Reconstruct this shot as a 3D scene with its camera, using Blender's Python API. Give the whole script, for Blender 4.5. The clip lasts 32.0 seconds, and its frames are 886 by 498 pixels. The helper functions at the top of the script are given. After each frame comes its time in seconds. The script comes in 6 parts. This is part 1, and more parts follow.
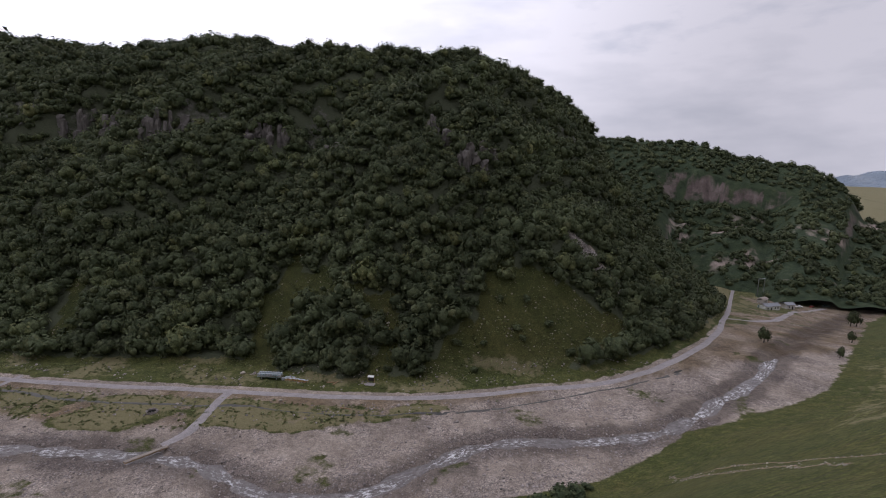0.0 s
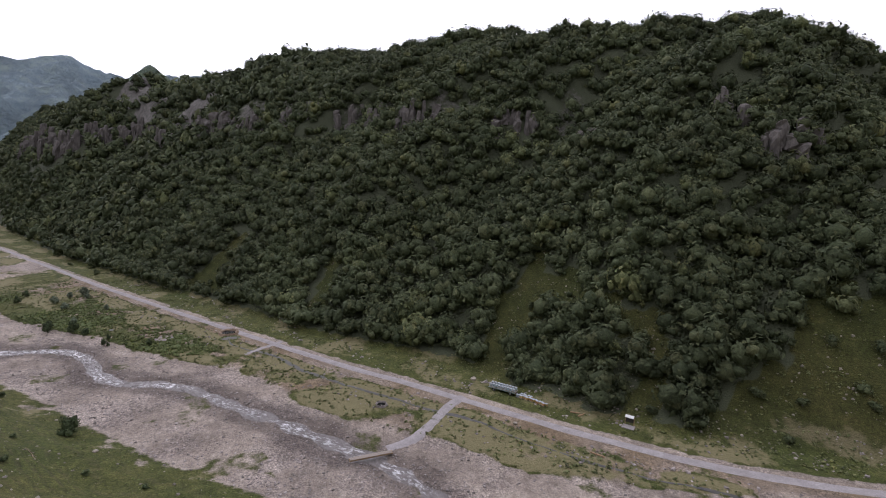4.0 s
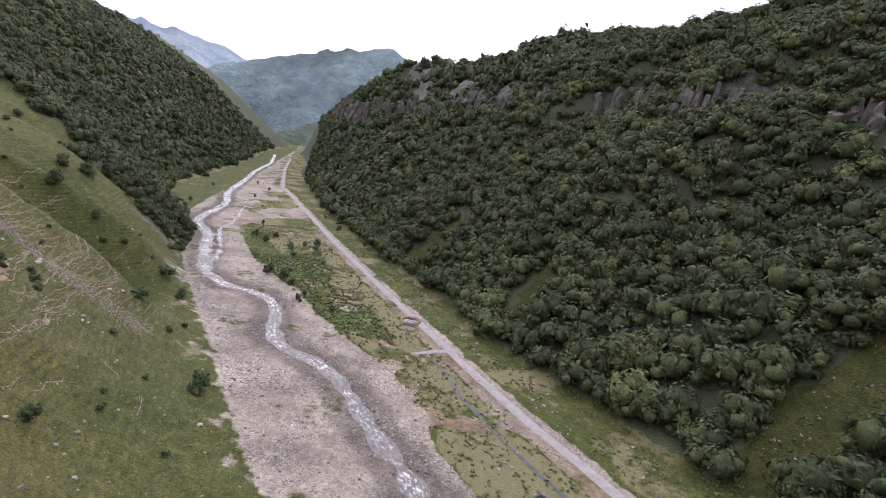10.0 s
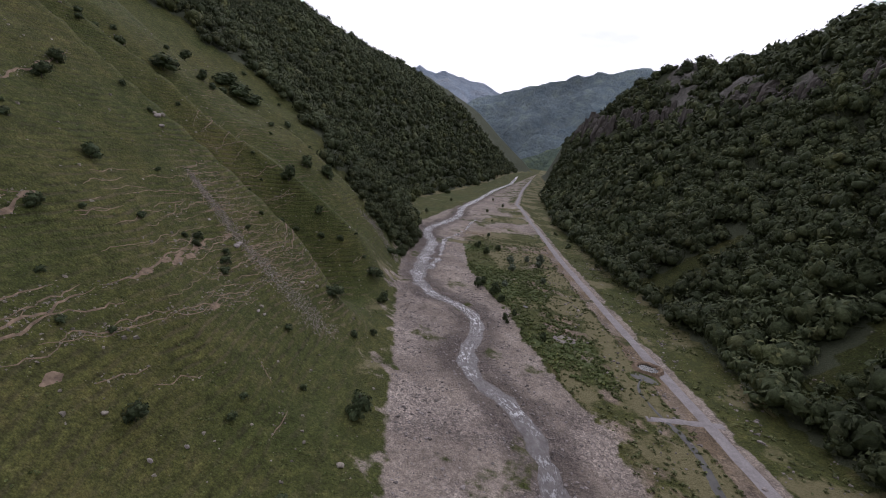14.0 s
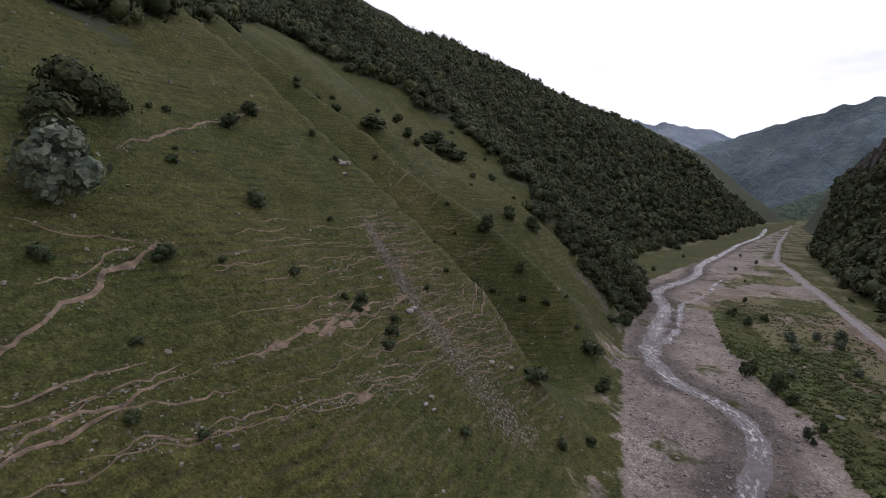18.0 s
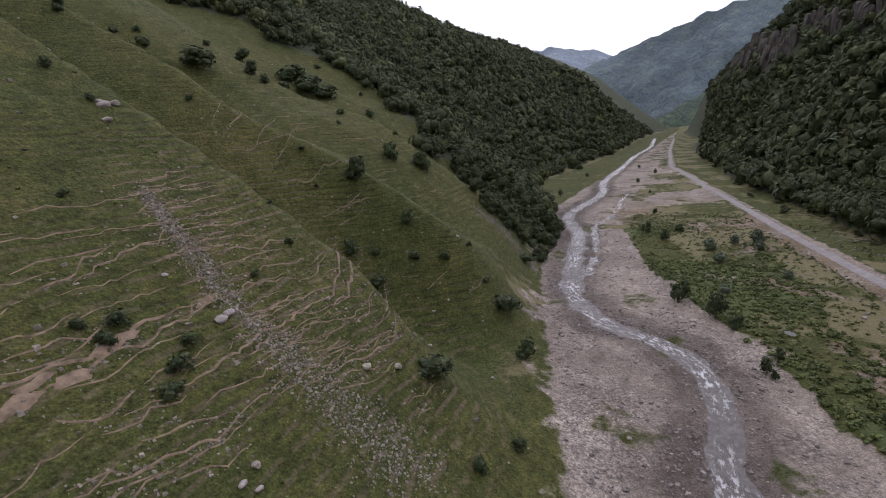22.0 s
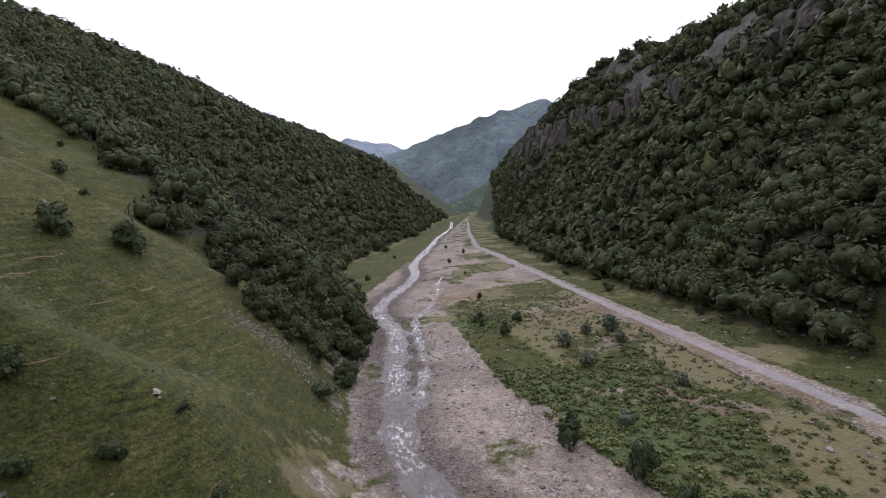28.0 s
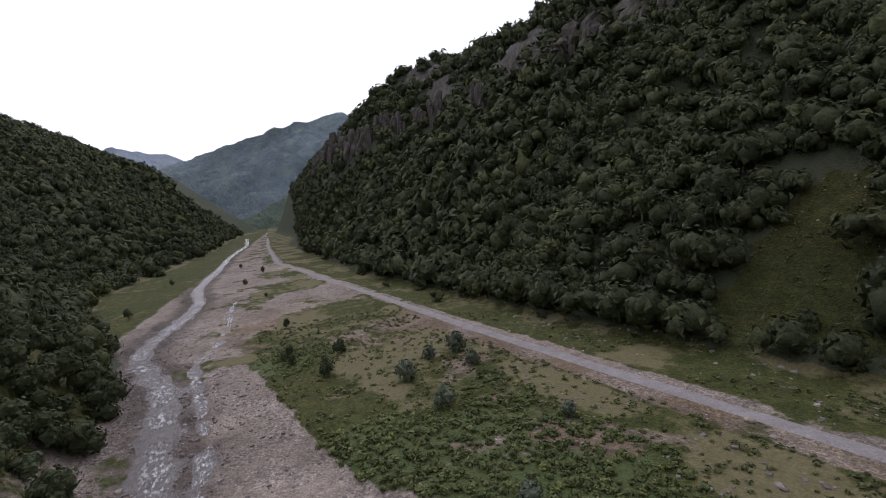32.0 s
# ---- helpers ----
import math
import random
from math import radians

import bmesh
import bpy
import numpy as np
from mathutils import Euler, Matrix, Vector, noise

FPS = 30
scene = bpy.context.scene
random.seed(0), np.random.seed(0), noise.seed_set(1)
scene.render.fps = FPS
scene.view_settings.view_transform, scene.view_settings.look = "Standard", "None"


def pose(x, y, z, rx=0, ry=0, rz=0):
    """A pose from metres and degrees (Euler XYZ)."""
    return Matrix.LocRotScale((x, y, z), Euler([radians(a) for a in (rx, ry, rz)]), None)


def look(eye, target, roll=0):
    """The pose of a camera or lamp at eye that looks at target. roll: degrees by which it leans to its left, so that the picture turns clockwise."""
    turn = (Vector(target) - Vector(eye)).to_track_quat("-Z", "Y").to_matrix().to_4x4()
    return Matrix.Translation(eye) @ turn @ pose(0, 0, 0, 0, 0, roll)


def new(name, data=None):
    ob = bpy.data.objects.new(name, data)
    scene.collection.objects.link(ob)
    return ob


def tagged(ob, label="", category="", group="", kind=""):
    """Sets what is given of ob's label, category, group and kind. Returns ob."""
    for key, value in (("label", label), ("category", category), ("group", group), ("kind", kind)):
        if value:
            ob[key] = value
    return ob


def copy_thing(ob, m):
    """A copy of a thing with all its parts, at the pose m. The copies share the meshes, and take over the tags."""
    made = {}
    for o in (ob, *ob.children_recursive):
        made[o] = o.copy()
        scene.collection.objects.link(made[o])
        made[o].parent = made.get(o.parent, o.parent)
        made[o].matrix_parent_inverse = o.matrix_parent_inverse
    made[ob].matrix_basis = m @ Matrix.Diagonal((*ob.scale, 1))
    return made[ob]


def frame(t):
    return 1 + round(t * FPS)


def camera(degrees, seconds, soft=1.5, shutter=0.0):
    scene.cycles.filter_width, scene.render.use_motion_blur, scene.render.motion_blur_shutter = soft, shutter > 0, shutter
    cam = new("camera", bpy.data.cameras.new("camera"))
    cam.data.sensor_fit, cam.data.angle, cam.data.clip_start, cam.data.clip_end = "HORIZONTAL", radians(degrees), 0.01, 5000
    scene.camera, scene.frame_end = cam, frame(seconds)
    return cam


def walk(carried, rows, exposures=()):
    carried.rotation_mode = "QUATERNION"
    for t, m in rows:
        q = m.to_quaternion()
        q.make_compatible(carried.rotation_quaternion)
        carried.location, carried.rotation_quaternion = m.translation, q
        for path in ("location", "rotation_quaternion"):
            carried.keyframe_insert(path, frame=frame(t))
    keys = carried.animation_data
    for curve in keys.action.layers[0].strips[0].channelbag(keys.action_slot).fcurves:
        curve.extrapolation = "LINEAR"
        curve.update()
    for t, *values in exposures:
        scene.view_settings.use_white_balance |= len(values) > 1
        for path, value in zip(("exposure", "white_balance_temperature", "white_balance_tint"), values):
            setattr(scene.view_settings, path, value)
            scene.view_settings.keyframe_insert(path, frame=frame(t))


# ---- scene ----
# A braided mountain river valley seen from a small aircraft: gravel bed, track, wooded slopes, pasture spur.
cam = camera(84.0, 32.0, 1.0)
PATH = [
    (0.0, (31.2, 31.6, 64.6), (16.59, 68.16, 57.58), 0.35),
    (0.5, (28.08, 34.95, 63.44), (11.07, 70.47, 56.44), 1.54),
    (1.0, (24.74, 38.35, 61.91), (5.16, 72.45, 54.55), 3.91),
    (1.5, (21.7, 40.87, 60.81), (0.34, 73.74, 52.87), 6.65),
    (2.0, (18.95, 43.29, 59.77), (-3.7, 75.14, 51.24), 7.95),
    (2.5, (16.14, 45.36, 58.92), (-8.01, 76.01, 50.13), 7.07),
    (3.0, (13.35, 45.29, 57.67), (-12.58, 74.61, 49.39), 5.52),
    (3.5, (10.35, 49.68, 57.39), (-17.43, 77.38, 49.59), 2.35),
    (4.0, (8.3, 49.18, 56.96), (-20.74, 75.87, 50.3), 0.94),
    (4.5, (5.9, 48.42, 56.17), (-24.2, 74.16, 50.55), 0.66),
    (6.5, (-5.16, 58.21, 53.73), (-37.41, 81.08, 47.6), 5.41),
    (7.0, (-7.35, 60.57, 53.57), (-40.33, 82.08, 46.51), 6.4),
    (7.5, (-9.28, 63.42, 53.43), (-43.12, 83.38, 45.88), 6.46),
    (8.0, (-11.39, 66.18, 53.48), (-46.24, 84.08, 45.43), 6.78),
    (8.5, (-13.67, 68.84, 53.45), (-49.41, 84.6, 44.86), 7.69),
    (9.0, (-15.45, 71.66, 53.52), (-52.08, 85.31, 45.04), 7.98),
    (9.5, (-17.99, 73.81, 53.15), (-55.29, 85.44, 44.56), 8.54),
    (10.0, (-21.0, 75.63, 52.21), (-58.95, 85.32, 44.09), 8.25),
    (10.5, (-24.06, 76.96, 50.78), (-62.53, 85.21, 43.57), 6.44),
    (11.0, (-27.31, 78.01, 49.11), (-66.33, 84.35, 42.97), 4.48),
    (11.5, (-30.66, 78.55, 47.51), (-70.08, 82.8, 42.2), 3.77),
    (12.0, (-34.18, 78.9, 46.14), (-73.79, 81.51, 41.21), 4.66),
    (12.5, (-37.43, 79.98, 45.07), (-77.11, 80.15, 40.03), 6.14),
    (13.0, (-41.16, 80.81, 44.39), (-80.62, 77.85, 38.49), 8.13),
    (13.5, (-45.53, 81.33, 43.48), (-84.4, 74.99, 36.48), 8.22),
    (15.5, (-60.03, 80.85, 40.55), (-94.8, 64.41, 29.56), 0.23),
    (16.0, (-63.6, 79.21, 39.14), (-97.1, 59.71, 29.28), 1.31),
    (16.5, (-66.52, 76.98, 37.81), (-98.86, 54.99, 29.38), 3.86),
    (17.0, (-69.1, 74.98, 37.17), (-100.6, 51.37, 30.07), 4.23),
    (17.5, (-71.91, 72.46, 37.56), (-103.17, 48.23, 31.63), 2.73),
    (18.0, (-74.54, 70.91, 37.74), (-105.48, 46.04, 32.85), 2.36),
    (18.5, (-77.28, 69.65, 37.82), (-108.06, 44.37, 34.13), 2.36),
    (19.0, (-79.98, 68.75, 37.61), (-111.17, 43.83, 35.1), 1.77),
    (19.5, (-82.75, 68.03, 37.3), (-114.53, 43.81, 35.37), 0.88),
    (20.0, (-85.48, 67.2, 37.08), (-117.77, 43.7, 34.82), 0.55),
    (20.5, (-88.16, 66.18, 36.68), (-120.8, 43.24, 33.81), 0.27),
    (21.0, (-90.92, 65.24, 36.34), (-123.86, 42.79, 33.01), -0.04),
    (21.5, (-94.18, 64.18, 35.92), (-127.68, 43.09, 30.17), -2.54),
    (22.0, (-98.43, 62.94, 34.83), (-132.47, 44.05, 25.63), -5.03),
    (22.5, (-103.57, 61.25, 33.17), (-138.05, 44.65, 21.53), -4.74),
    (23.0, (-108.01, 59.76, 31.97), (-142.82, 45.18, 18.72), -4.53),
    (23.5, (-111.54, 58.88, 31.56), (-146.64, 45.86, 17.46), -5.62),
    (24.0, (-114.76, 57.94, 31.36), (-150.21, 45.89, 17.3), -6.13),
    (24.5, (-117.75, 56.97, 31.44), (-153.72, 45.38, 18.31), -7.29),
    (25.0, (-120.75, 56.09, 31.37), (-157.59, 45.48, 19.98), -10.36),
    (25.5, (-123.73, 55.05, 31.11), (-161.22, 46.36, 20.2), -6.72),
    (26.0, (-126.65, 54.13, 30.9), (-164.69, 46.53, 21.17), -3.17),
    (26.5, (-129.7, 53.1, 30.71), (-168.7, 46.27, 25.05), -4.39),
    (28.5, (-143.24, 50.87, 29.48), (-182.91, 47.62, 25.51), -4.81),
    (29.0, (-146.9, 50.71, 28.89), (-186.63, 48.95, 24.59), -5.02),
    (29.5, (-150.19, 50.67, 28.14), (-189.98, 50.59, 24.09), -4.92),
    (30.0, (-153.17, 50.42, 27.71), (-192.93, 51.59, 23.53), -4.34),
    (30.5, (-155.95, 50.24, 27.34), (-195.67, 51.93, 22.95), -3.15),
    (31.0, (-158.71, 49.89, 27.07), (-198.36, 52.92, 22.76), -2.14),
    (31.5, (-161.53, 49.63, 26.88), (-200.76, 56.37, 22.99), -3.23),
    (32.0, (-164.5, 50.12, 26.46), (-202.6, 61.62, 22.5), -5.69),
]
EXPO = [(0.0, -2.9, 5950, 20), (1.0, -2.95, 5950, 20), (2.0, -2.2, 5950, 20), (3.0, -2.0, 5950, 20), (4.0, -2.4, 5950, 20), (7.0, -2.6, 5950, 20), (9.0, -1.7, 5950, 20), (10.0, -1.75, 5950, 20), (11.0, -2.5, 5950, 20), (12.0, -3.25, 5950, 20), (13.0, -3.35, 5950, 20), (13.5, -3.3, 5950, 20), (15.5, -1.75, 5950, 20), (16.0, -1.75, 5950, 20), (17.0, -2.3, 5950, 20), (18.0, -3.05, 5950, 20), (19.0, -3.65, 5950, 20), (20.5, -3.75, 5950, 20), (21.5, -3.3, 5950, 20), (22.0, -2.65, 5950, 20), (23.0, -1.3, 5950, 20), (24.0, -1.05, 5950, 20), (25.0, -1.25, 5950, 20), (26.0, -1.45, 5950, 20), (26.5, -1.45, 5950, 20), (28.5, -2.7, 5950, 20), (29.0, -2.8, 5950, 20), (32.0, -2.9, 5950, 20)]
walk(cam, [(t, look(eye, target, roll)) for t, eye, target, roll in PATH], EXPO)

# ---- world and light ----
world = bpy.data.worlds.new("world")
scene.world = world
world.use_nodes = True
wn, wl = world.node_tree.nodes, world.node_tree.links
wn.clear()
w_out = wn.new("ShaderNodeOutputWorld")
w_bg = wn.new("ShaderNodeBackground")
w_sky = wn.new("ShaderNodeTexSky")
w_sky.sky_type = "NISHITA"
w_sky.sun_disc = False
w_sky.sun_elevation, w_sky.sun_rotation = radians(42), radians(250)
w_geo = wn.new("ShaderNodeTexCoord")
w_map = wn.new("ShaderNodeMapping")
w_map.inputs["Scale"].default_value = (1.0, 1.0, 3.2)
w_noise = wn.new("ShaderNodeTexNoise")
w_noise.inputs["Scale"].default_value = 2.3
w_noise.inputs["Detail"].default_value = 7
w_noise.inputs["Roughness"].default_value = 0.55
w_ramp = wn.new("ShaderNodeValToRGB")
w_ramp.color_ramp.elements[0].position, w_ramp.color_ramp.elements[0].color = 0.30, (0.82, 0.84, 0.88, 1)
w_ramp.color_ramp.elements[1].position, w_ramp.color_ramp.elements[1].color = 0.56, (1.25, 1.22, 1.22, 1)
w_gap = wn.new("ShaderNodeValToRGB")
w_gap.color_ramp.elements[0].position, w_gap.color_ramp.elements[0].color = 0.60, (0, 0, 0, 1)
w_gap.color_ramp.elements[1].position, w_gap.color_ramp.elements[1].color = 0.78, (0.6, 0.6, 0.6, 1)
w_dim = wn.new("ShaderNodeVectorMath")
w_dim.operation = "SCALE"
w_dim.inputs["Scale"].default_value = 0.12
w_mix = wn.new("ShaderNodeMix")
w_mix.data_type = "RGBA"
wl.new(w_geo.outputs["Generated"], w_map.inputs["Vector"])
wl.new(w_map.outputs["Vector"], w_noise.inputs["Vector"])
wl.new(w_noise.outputs["Fac"], w_ramp.inputs["Fac"])
wl.new(w_noise.outputs["Fac"], w_gap.inputs["Fac"])
wl.new(w_sky.outputs["Color"], w_dim.inputs[0])
wl.new(w_gap.outputs["Color"], w_mix.inputs["Factor"])
wl.new(w_ramp.outputs["Color"], w_mix.inputs["A"])
wl.new(w_dim.outputs["Vector"], w_mix.inputs["B"])
wl.new(w_mix.outputs["Result"], w_bg.inputs["Color"])
w_sun = wn.new("ShaderNodeVectorMath")
w_sun.operation = "DOT_PRODUCT"
w_sun.inputs[1].default_value = Vector((-0.86, 0.12, 0.5)).normalized()
wl.new(w_geo.outputs["Generated"], w_sun.inputs[0])
w_glow = wn.new("ShaderNodeMapRange")
w_glow.interpolation_type = "SMOOTHSTEP"
w_glow.inputs["From Min"].default_value, w_glow.inputs["From Max"].default_value = 0.0, 0.95
w_glow.inputs["To Min"].default_value, w_glow.inputs["To Max"].default_value = 3.6, 8.6
wl.new(w_sun.outputs["Value"], w_glow.inputs["Value"])
wl.new(w_glow.outputs["Result"], w_bg.inputs["Strength"])
wl.new(w_bg.outputs["Background"], w_out.inputs["Surface"])
sun = new("sun", bpy.data.lights.new("sun", "SUN"))
sun.data.energy, sun.data.angle, sun.data.color = 1.5, radians(20), (1.0, 0.95, 0.88)
sun.matrix_world = look((0, 0, 300), (172, -24, 200))


# ---- materials ----
class Mat:
    """A node material with short calls."""

    def __init__(self, name):
        self.m = bpy.data.materials.new(name)
        self.m.use_nodes = True
        self.n, self.l = self.m.node_tree.nodes, self.m.node_tree.links
        self.b = self.n["Principled BSDF"]
        self.b.inputs["Specular IOR Level"].default_value = 0.25

    def put(self, socket, value):
        if isinstance(value, bpy.types.NodeSocket):
            self.l.new(value, socket)
        else:
            socket.default_value = value

    def coords(self):
        return self.n.new("ShaderNodeNewGeometry").outputs["Position"]

    def noise(self, scale, detail=4, rough=0.6, vector=None, stretch=None):
        n = self.n.new("ShaderNodeTexNoise")
        n.inputs["Scale"].default_value, n.inputs["Detail"].default_value, n.inputs["Roughness"].default_value = scale, detail, rough
        v = vector or self.coords()
        if stretch:
            mp = self.n.new("ShaderNodeMapping")
            mp.inputs["Scale"].default_value = stretch
            self.l.new(v, mp.inputs["Vector"])
            v = mp.outputs["Vector"]
        self.l.new(v, n.inputs["Vector"])
        return n.outputs["Fac"]

    def voronoi(self, scale, out="Distance", feature="F1"):
        n = self.n.new("ShaderNodeTexVoronoi")
        n.feature = feature
        n.inputs["Scale"].default_value = scale
        self.l.new(self.coords(), n.inputs["Vector"])
        return n.outputs[out]

    def ramp(self, fac, *stops):
        r = self.n.new("ShaderNodeValToRGB")
        els = r.color_ramp.elements
        while len(els) < len(stops):
            els.new(0.5)
        for e, (p, c) in zip(els, stops):
            e.position = p
            e.color = (*c, 1) if isinstance(c, tuple) else (c, c, c, 1)
        self.l.new(fac, r.inputs["Fac"])
        return r.outputs["Color"]

    def mix(self, fac, a, b, kind="MIX"):
        x = self.n.new("ShaderNodeMix")
        x.data_type, x.blend_type = "RGBA", kind
        self.put(x.inputs["Factor"], fac)
        for s, v in (("A", a), ("B", b)):
            self.put(x.inputs[s], (*v, 1) if isinstance(v, tuple) else v)
        return x.outputs["Result"]

    def math(self, op, a, b=0.0):
        x = self.n.new("ShaderNodeMath")
        x.operation = op
        x.use_clamp = op != "MULTIPLY"
        self.put(x.inputs[0], a)
        self.put(x.inputs[1], b)
        return x.outputs[0]

    def attr(self, name):
        a = self.n.new("ShaderNodeAttribute")
        a.attribute_name = name
        return a.outputs["Fac"]

    def random(self, island=False):
        if island:
            return self.n.new("ShaderNodeNewGeometry").outputs["Random Per Island"]
        return self.n.new("ShaderNodeObjectInfo").outputs["Random"]

    def done(self, color, rough=0.9, bump=None, height=0.05, strength=0.5, metal=0.0):
        self.put(self.b.inputs["Base Color"], (*color, 1) if isinstance(color, tuple) else color)
        self.put(self.b.inputs["Roughness"], rough)
        self.b.inputs["Metallic"].default_value = metal
        if bump:
            k = self.n.new("ShaderNodeBump")
            k.inputs["Distance"].default_value, k.inputs["Strength"].default_value = height, strength
            self.l.new(bump, k.inputs["Height"])
            self.l.new(k.outputs["Normal"], self.b.inputs["Normal"])
        return self.m


def plain(name, color, rough=0.8, scale=3.0, spread=0.25, metal=0.0):
    m = Mat(name)
    f = m.noise(scale, 5)
    lo, hi = (tuple(min(1.0, c * k) for c in color) for k in (1 - spread, 1 + spread))
    return m.done(m.ramp(f, (0.3, lo), (0.7, hi)), rough, f, 0.02, 0.3, metal)


def leafy(name, dark, light, warm, relief=0.1):
    """Foliage: each clump its own green, some yellower."""
    m = Mat(name)
    each = m.random(True)
    tone = m.ramp(each, (0.0, dark), (0.75, light), (1.0, warm))
    big = m.ramp(m.noise(0.028, 4), (0.34, 0.74), (0.66, 1.24))
    c = m.mix(1.0, tone, big, "MULTIPLY")
    c = m.mix(1.0, c, m.ramp(m.attr("tone"), (0.0, (0.74, 0.78, 0.74)), (0.85, (1.16, 1.16, 1.13)), (1.0, (1.5, 1.42, 1.2))), "MULTIPLY")
    fine = m.noise(1.7, 6, 0.75)
    c = m.mix(1.0, c, m.ramp(fine, (0.36, 0.6), (0.5, 1.0), (0.64, 1.45)), "MULTIPLY")
    m.b.inputs["Specular IOR Level"].default_value = 0.15
    return m.done(c, 0.75, fine, relief, 0.8)


FOREST = leafy("forest_leaves", (0.056, 0.070, 0.036), (0.080, 0.094, 0.047), (0.108, 0.114, 0.056), 0.3)
SHRUB = leafy("shrub_leaves", (0.046, 0.062, 0.032), (0.074, 0.096, 0.048), (0.10, 0.115, 0.058), 0.25)
SCRUB = leafy("scrub_leaves", (0.10, 0.118, 0.05), (0.15, 0.162, 0.072), (0.21, 0.19, 0.10), 0.04)
WILLOW = leafy("willow_leaves", (0.10, 0.125, 0.09), (0.16, 0.185, 0.135), (0.20, 0.22, 0.16))
HERB = leafy("herb_leaves", (0.095, 0.122, 0.046), (0.14, 0.168, 0.064), (0.20, 0.19, 0.085), 0.04)
BARK = plain("bark", (0.10, 0.085, 0.07), 0.9, 4)


def ground_material():
    m = Mat("valley_ground")
    n1, n2, n3 = m.noise(0.035, 5), m.noise(0.35, 6, 0.68), m.noise(2.0, 6, 0.72)
    along = m.noise(1.0, 6, 0.7, stretch=(0.45, 0.45, 2.6))
    stones = m.voronoi(3.4)
    grass = m.ramp(n2, (0.25, (0.042, 0.050, 0.014)), (0.52, (0.072, 0.080, 0.023)), (0.78, (0.122, 0.115, 0.042)))
    grass = m.mix(1.0, grass, m.ramp(n1, (0.3, (0.8, 0.92, 0.8)), (0.7, (1.25, 1.12, 1.1))), "MULTIPLY")
    grass = m.mix(1.0, grass, m.ramp(n3, (0.34, 0.55), (0.66, 1.42)), "MULTIPLY")
    grass = m.mix(1.0, grass, m.ramp(m.noise(5.5, 4, 0.7), (0.38, 0.68), (0.62, 1.34)), "MULTIPLY")
    grass = m.mix(0.45, grass, m.ramp(along, (0.36, 0.6), (0.5, 1.0), (0.64, 1.4)), "MULTIPLY")
    gravel = m.ramp(n2, (0.25, (0.25, 0.218, 0.192)), (0.5, (0.325, 0.288, 0.256)), (0.75, (0.40, 0.358, 0.32)))
    silt = m.ramp(m.noise(0.07, 6, 0.62), (0.47, 0.25), (0.56, 1.0))
    gravel = m.mix(m.math("MULTIPLY", silt, 0.8), gravel, m.ramp(m.voronoi(3.4, "Color"), (0.15, (0.50, 0.49, 0.49)), (0.5, (0.93, 0.92, 0.93)), (0.85, (1.45, 1.4, 1.36))), "MULTIPLY")
    gravel = m.mix(silt, m.mix(1.0, gravel, (1.06, 1.03, 0.98), "MULTIPLY"), gravel)
    gravel = m.mix(0.8, gravel, m.ramp(m.voronoi(8.0, "Color"), (0.1, 0.6), (0.9, 1.4)), "MULTIPLY")
    gravel = m.mix(1.0, gravel, m.ramp(m.noise(0.9, 6, 0.75), (0.34, 0.72), (0.62, 1.2)), "MULTIPLY")
    gravel = m.mix(1.0, gravel, m.ramp(m.noise(0.11, 6, 0.65), (0.35, (0.76, 0.73, 0.71)), (0.6, (1.10, 1.07, 1.04))), "MULTIPLY")
    gravel = m.mix(m.attr("wet"), gravel, m.mix(1.0, gravel, (0.45, 0.44, 0.45), "MULTIPLY"))
    gravel = m.mix(m.attr("soil"), gravel, m.mix(1.0, gravel, (0.62, 0.55, 0.42), "MULTIPLY"))
    gravel = m.mix(1.0, gravel, m.ramp(n1, (0.3, 0.85), (0.7, 1.12)), "MULTIPLY")
    dirt = m.ramp(n3, (0.3, (0.13, 0.10, 0.065)), (0.7, (0.25, 0.19, 0.135)))
    rock = m.ramp(m.noise(0.6, 6, 0.7, stretch=(1, 1, 0.35)), (0.3, (0.06, 0.056, 0.05)), (0.7, (0.22, 0.205, 0.185)))
    lush = m.ramp(n3, (0.3, (0.068, 0.095, 0.033)), (0.7, (0.125, 0.15, 0.058)))
    dry = m.ramp(n3, (0.3, (0.135, 0.125, 0.058)), (0.7, (0.235, 0.205, 0.11)))
    # narrow treads worn along the contours by cattle
    sep = m.n.new("ShaderNodeSeparateXYZ")
    m.l.new(m.coords(), sep.inputs[0])
    bend = m.n.new("ShaderNodeMath")
    bend.operation = "MULTIPLY_ADD"
    m.l.new(m.noise(0.045, 3), bend.inputs[0])
    bend.inputs[1].default_value = 3.0
    m.l.new(sep.outputs["Z"], bend.inputs[2])
    tread = m.n.new("ShaderNodeMath")
    tread.operation = "PINGPONG"
    m.l.new(bend.outputs[0], tread.inputs[0])
    tread.inputs[1].default_value = 0.5
    step = m.ramp(tread.outputs[0], (0.0, (0.5, 0.5, 0.45)), (0.16, (0.8, 0.8, 0.78)), (0.3, (1.05, 1.05, 1.02)), (0.55, (1.15, 1.14, 1.08)))
    patchy = m.math("MULTIPLY", m.attr("slope"), m.ramp(m.noise(0.09, 5, 0.65), (0.44, 0.0), (0.62, 0.85)))
    grass = m.mix(patchy, grass, m.mix(1.0, grass, step, "MULTIPLY"))

    worn = m.ramp(tread.outputs[0], (0.0, 1.0), (0.10, 0.9), (0.22, 0.0))
    worn = m.math("MULTIPLY", worn, m.ramp(m.noise(0.5, 4, 0.6), (0.42, 0.0), (0.54, 1.0)))
    grass = m.mix(m.math("MULTIPLY", worn, m.attr("tread")), grass, m.mix(0.4, dirt, grass))

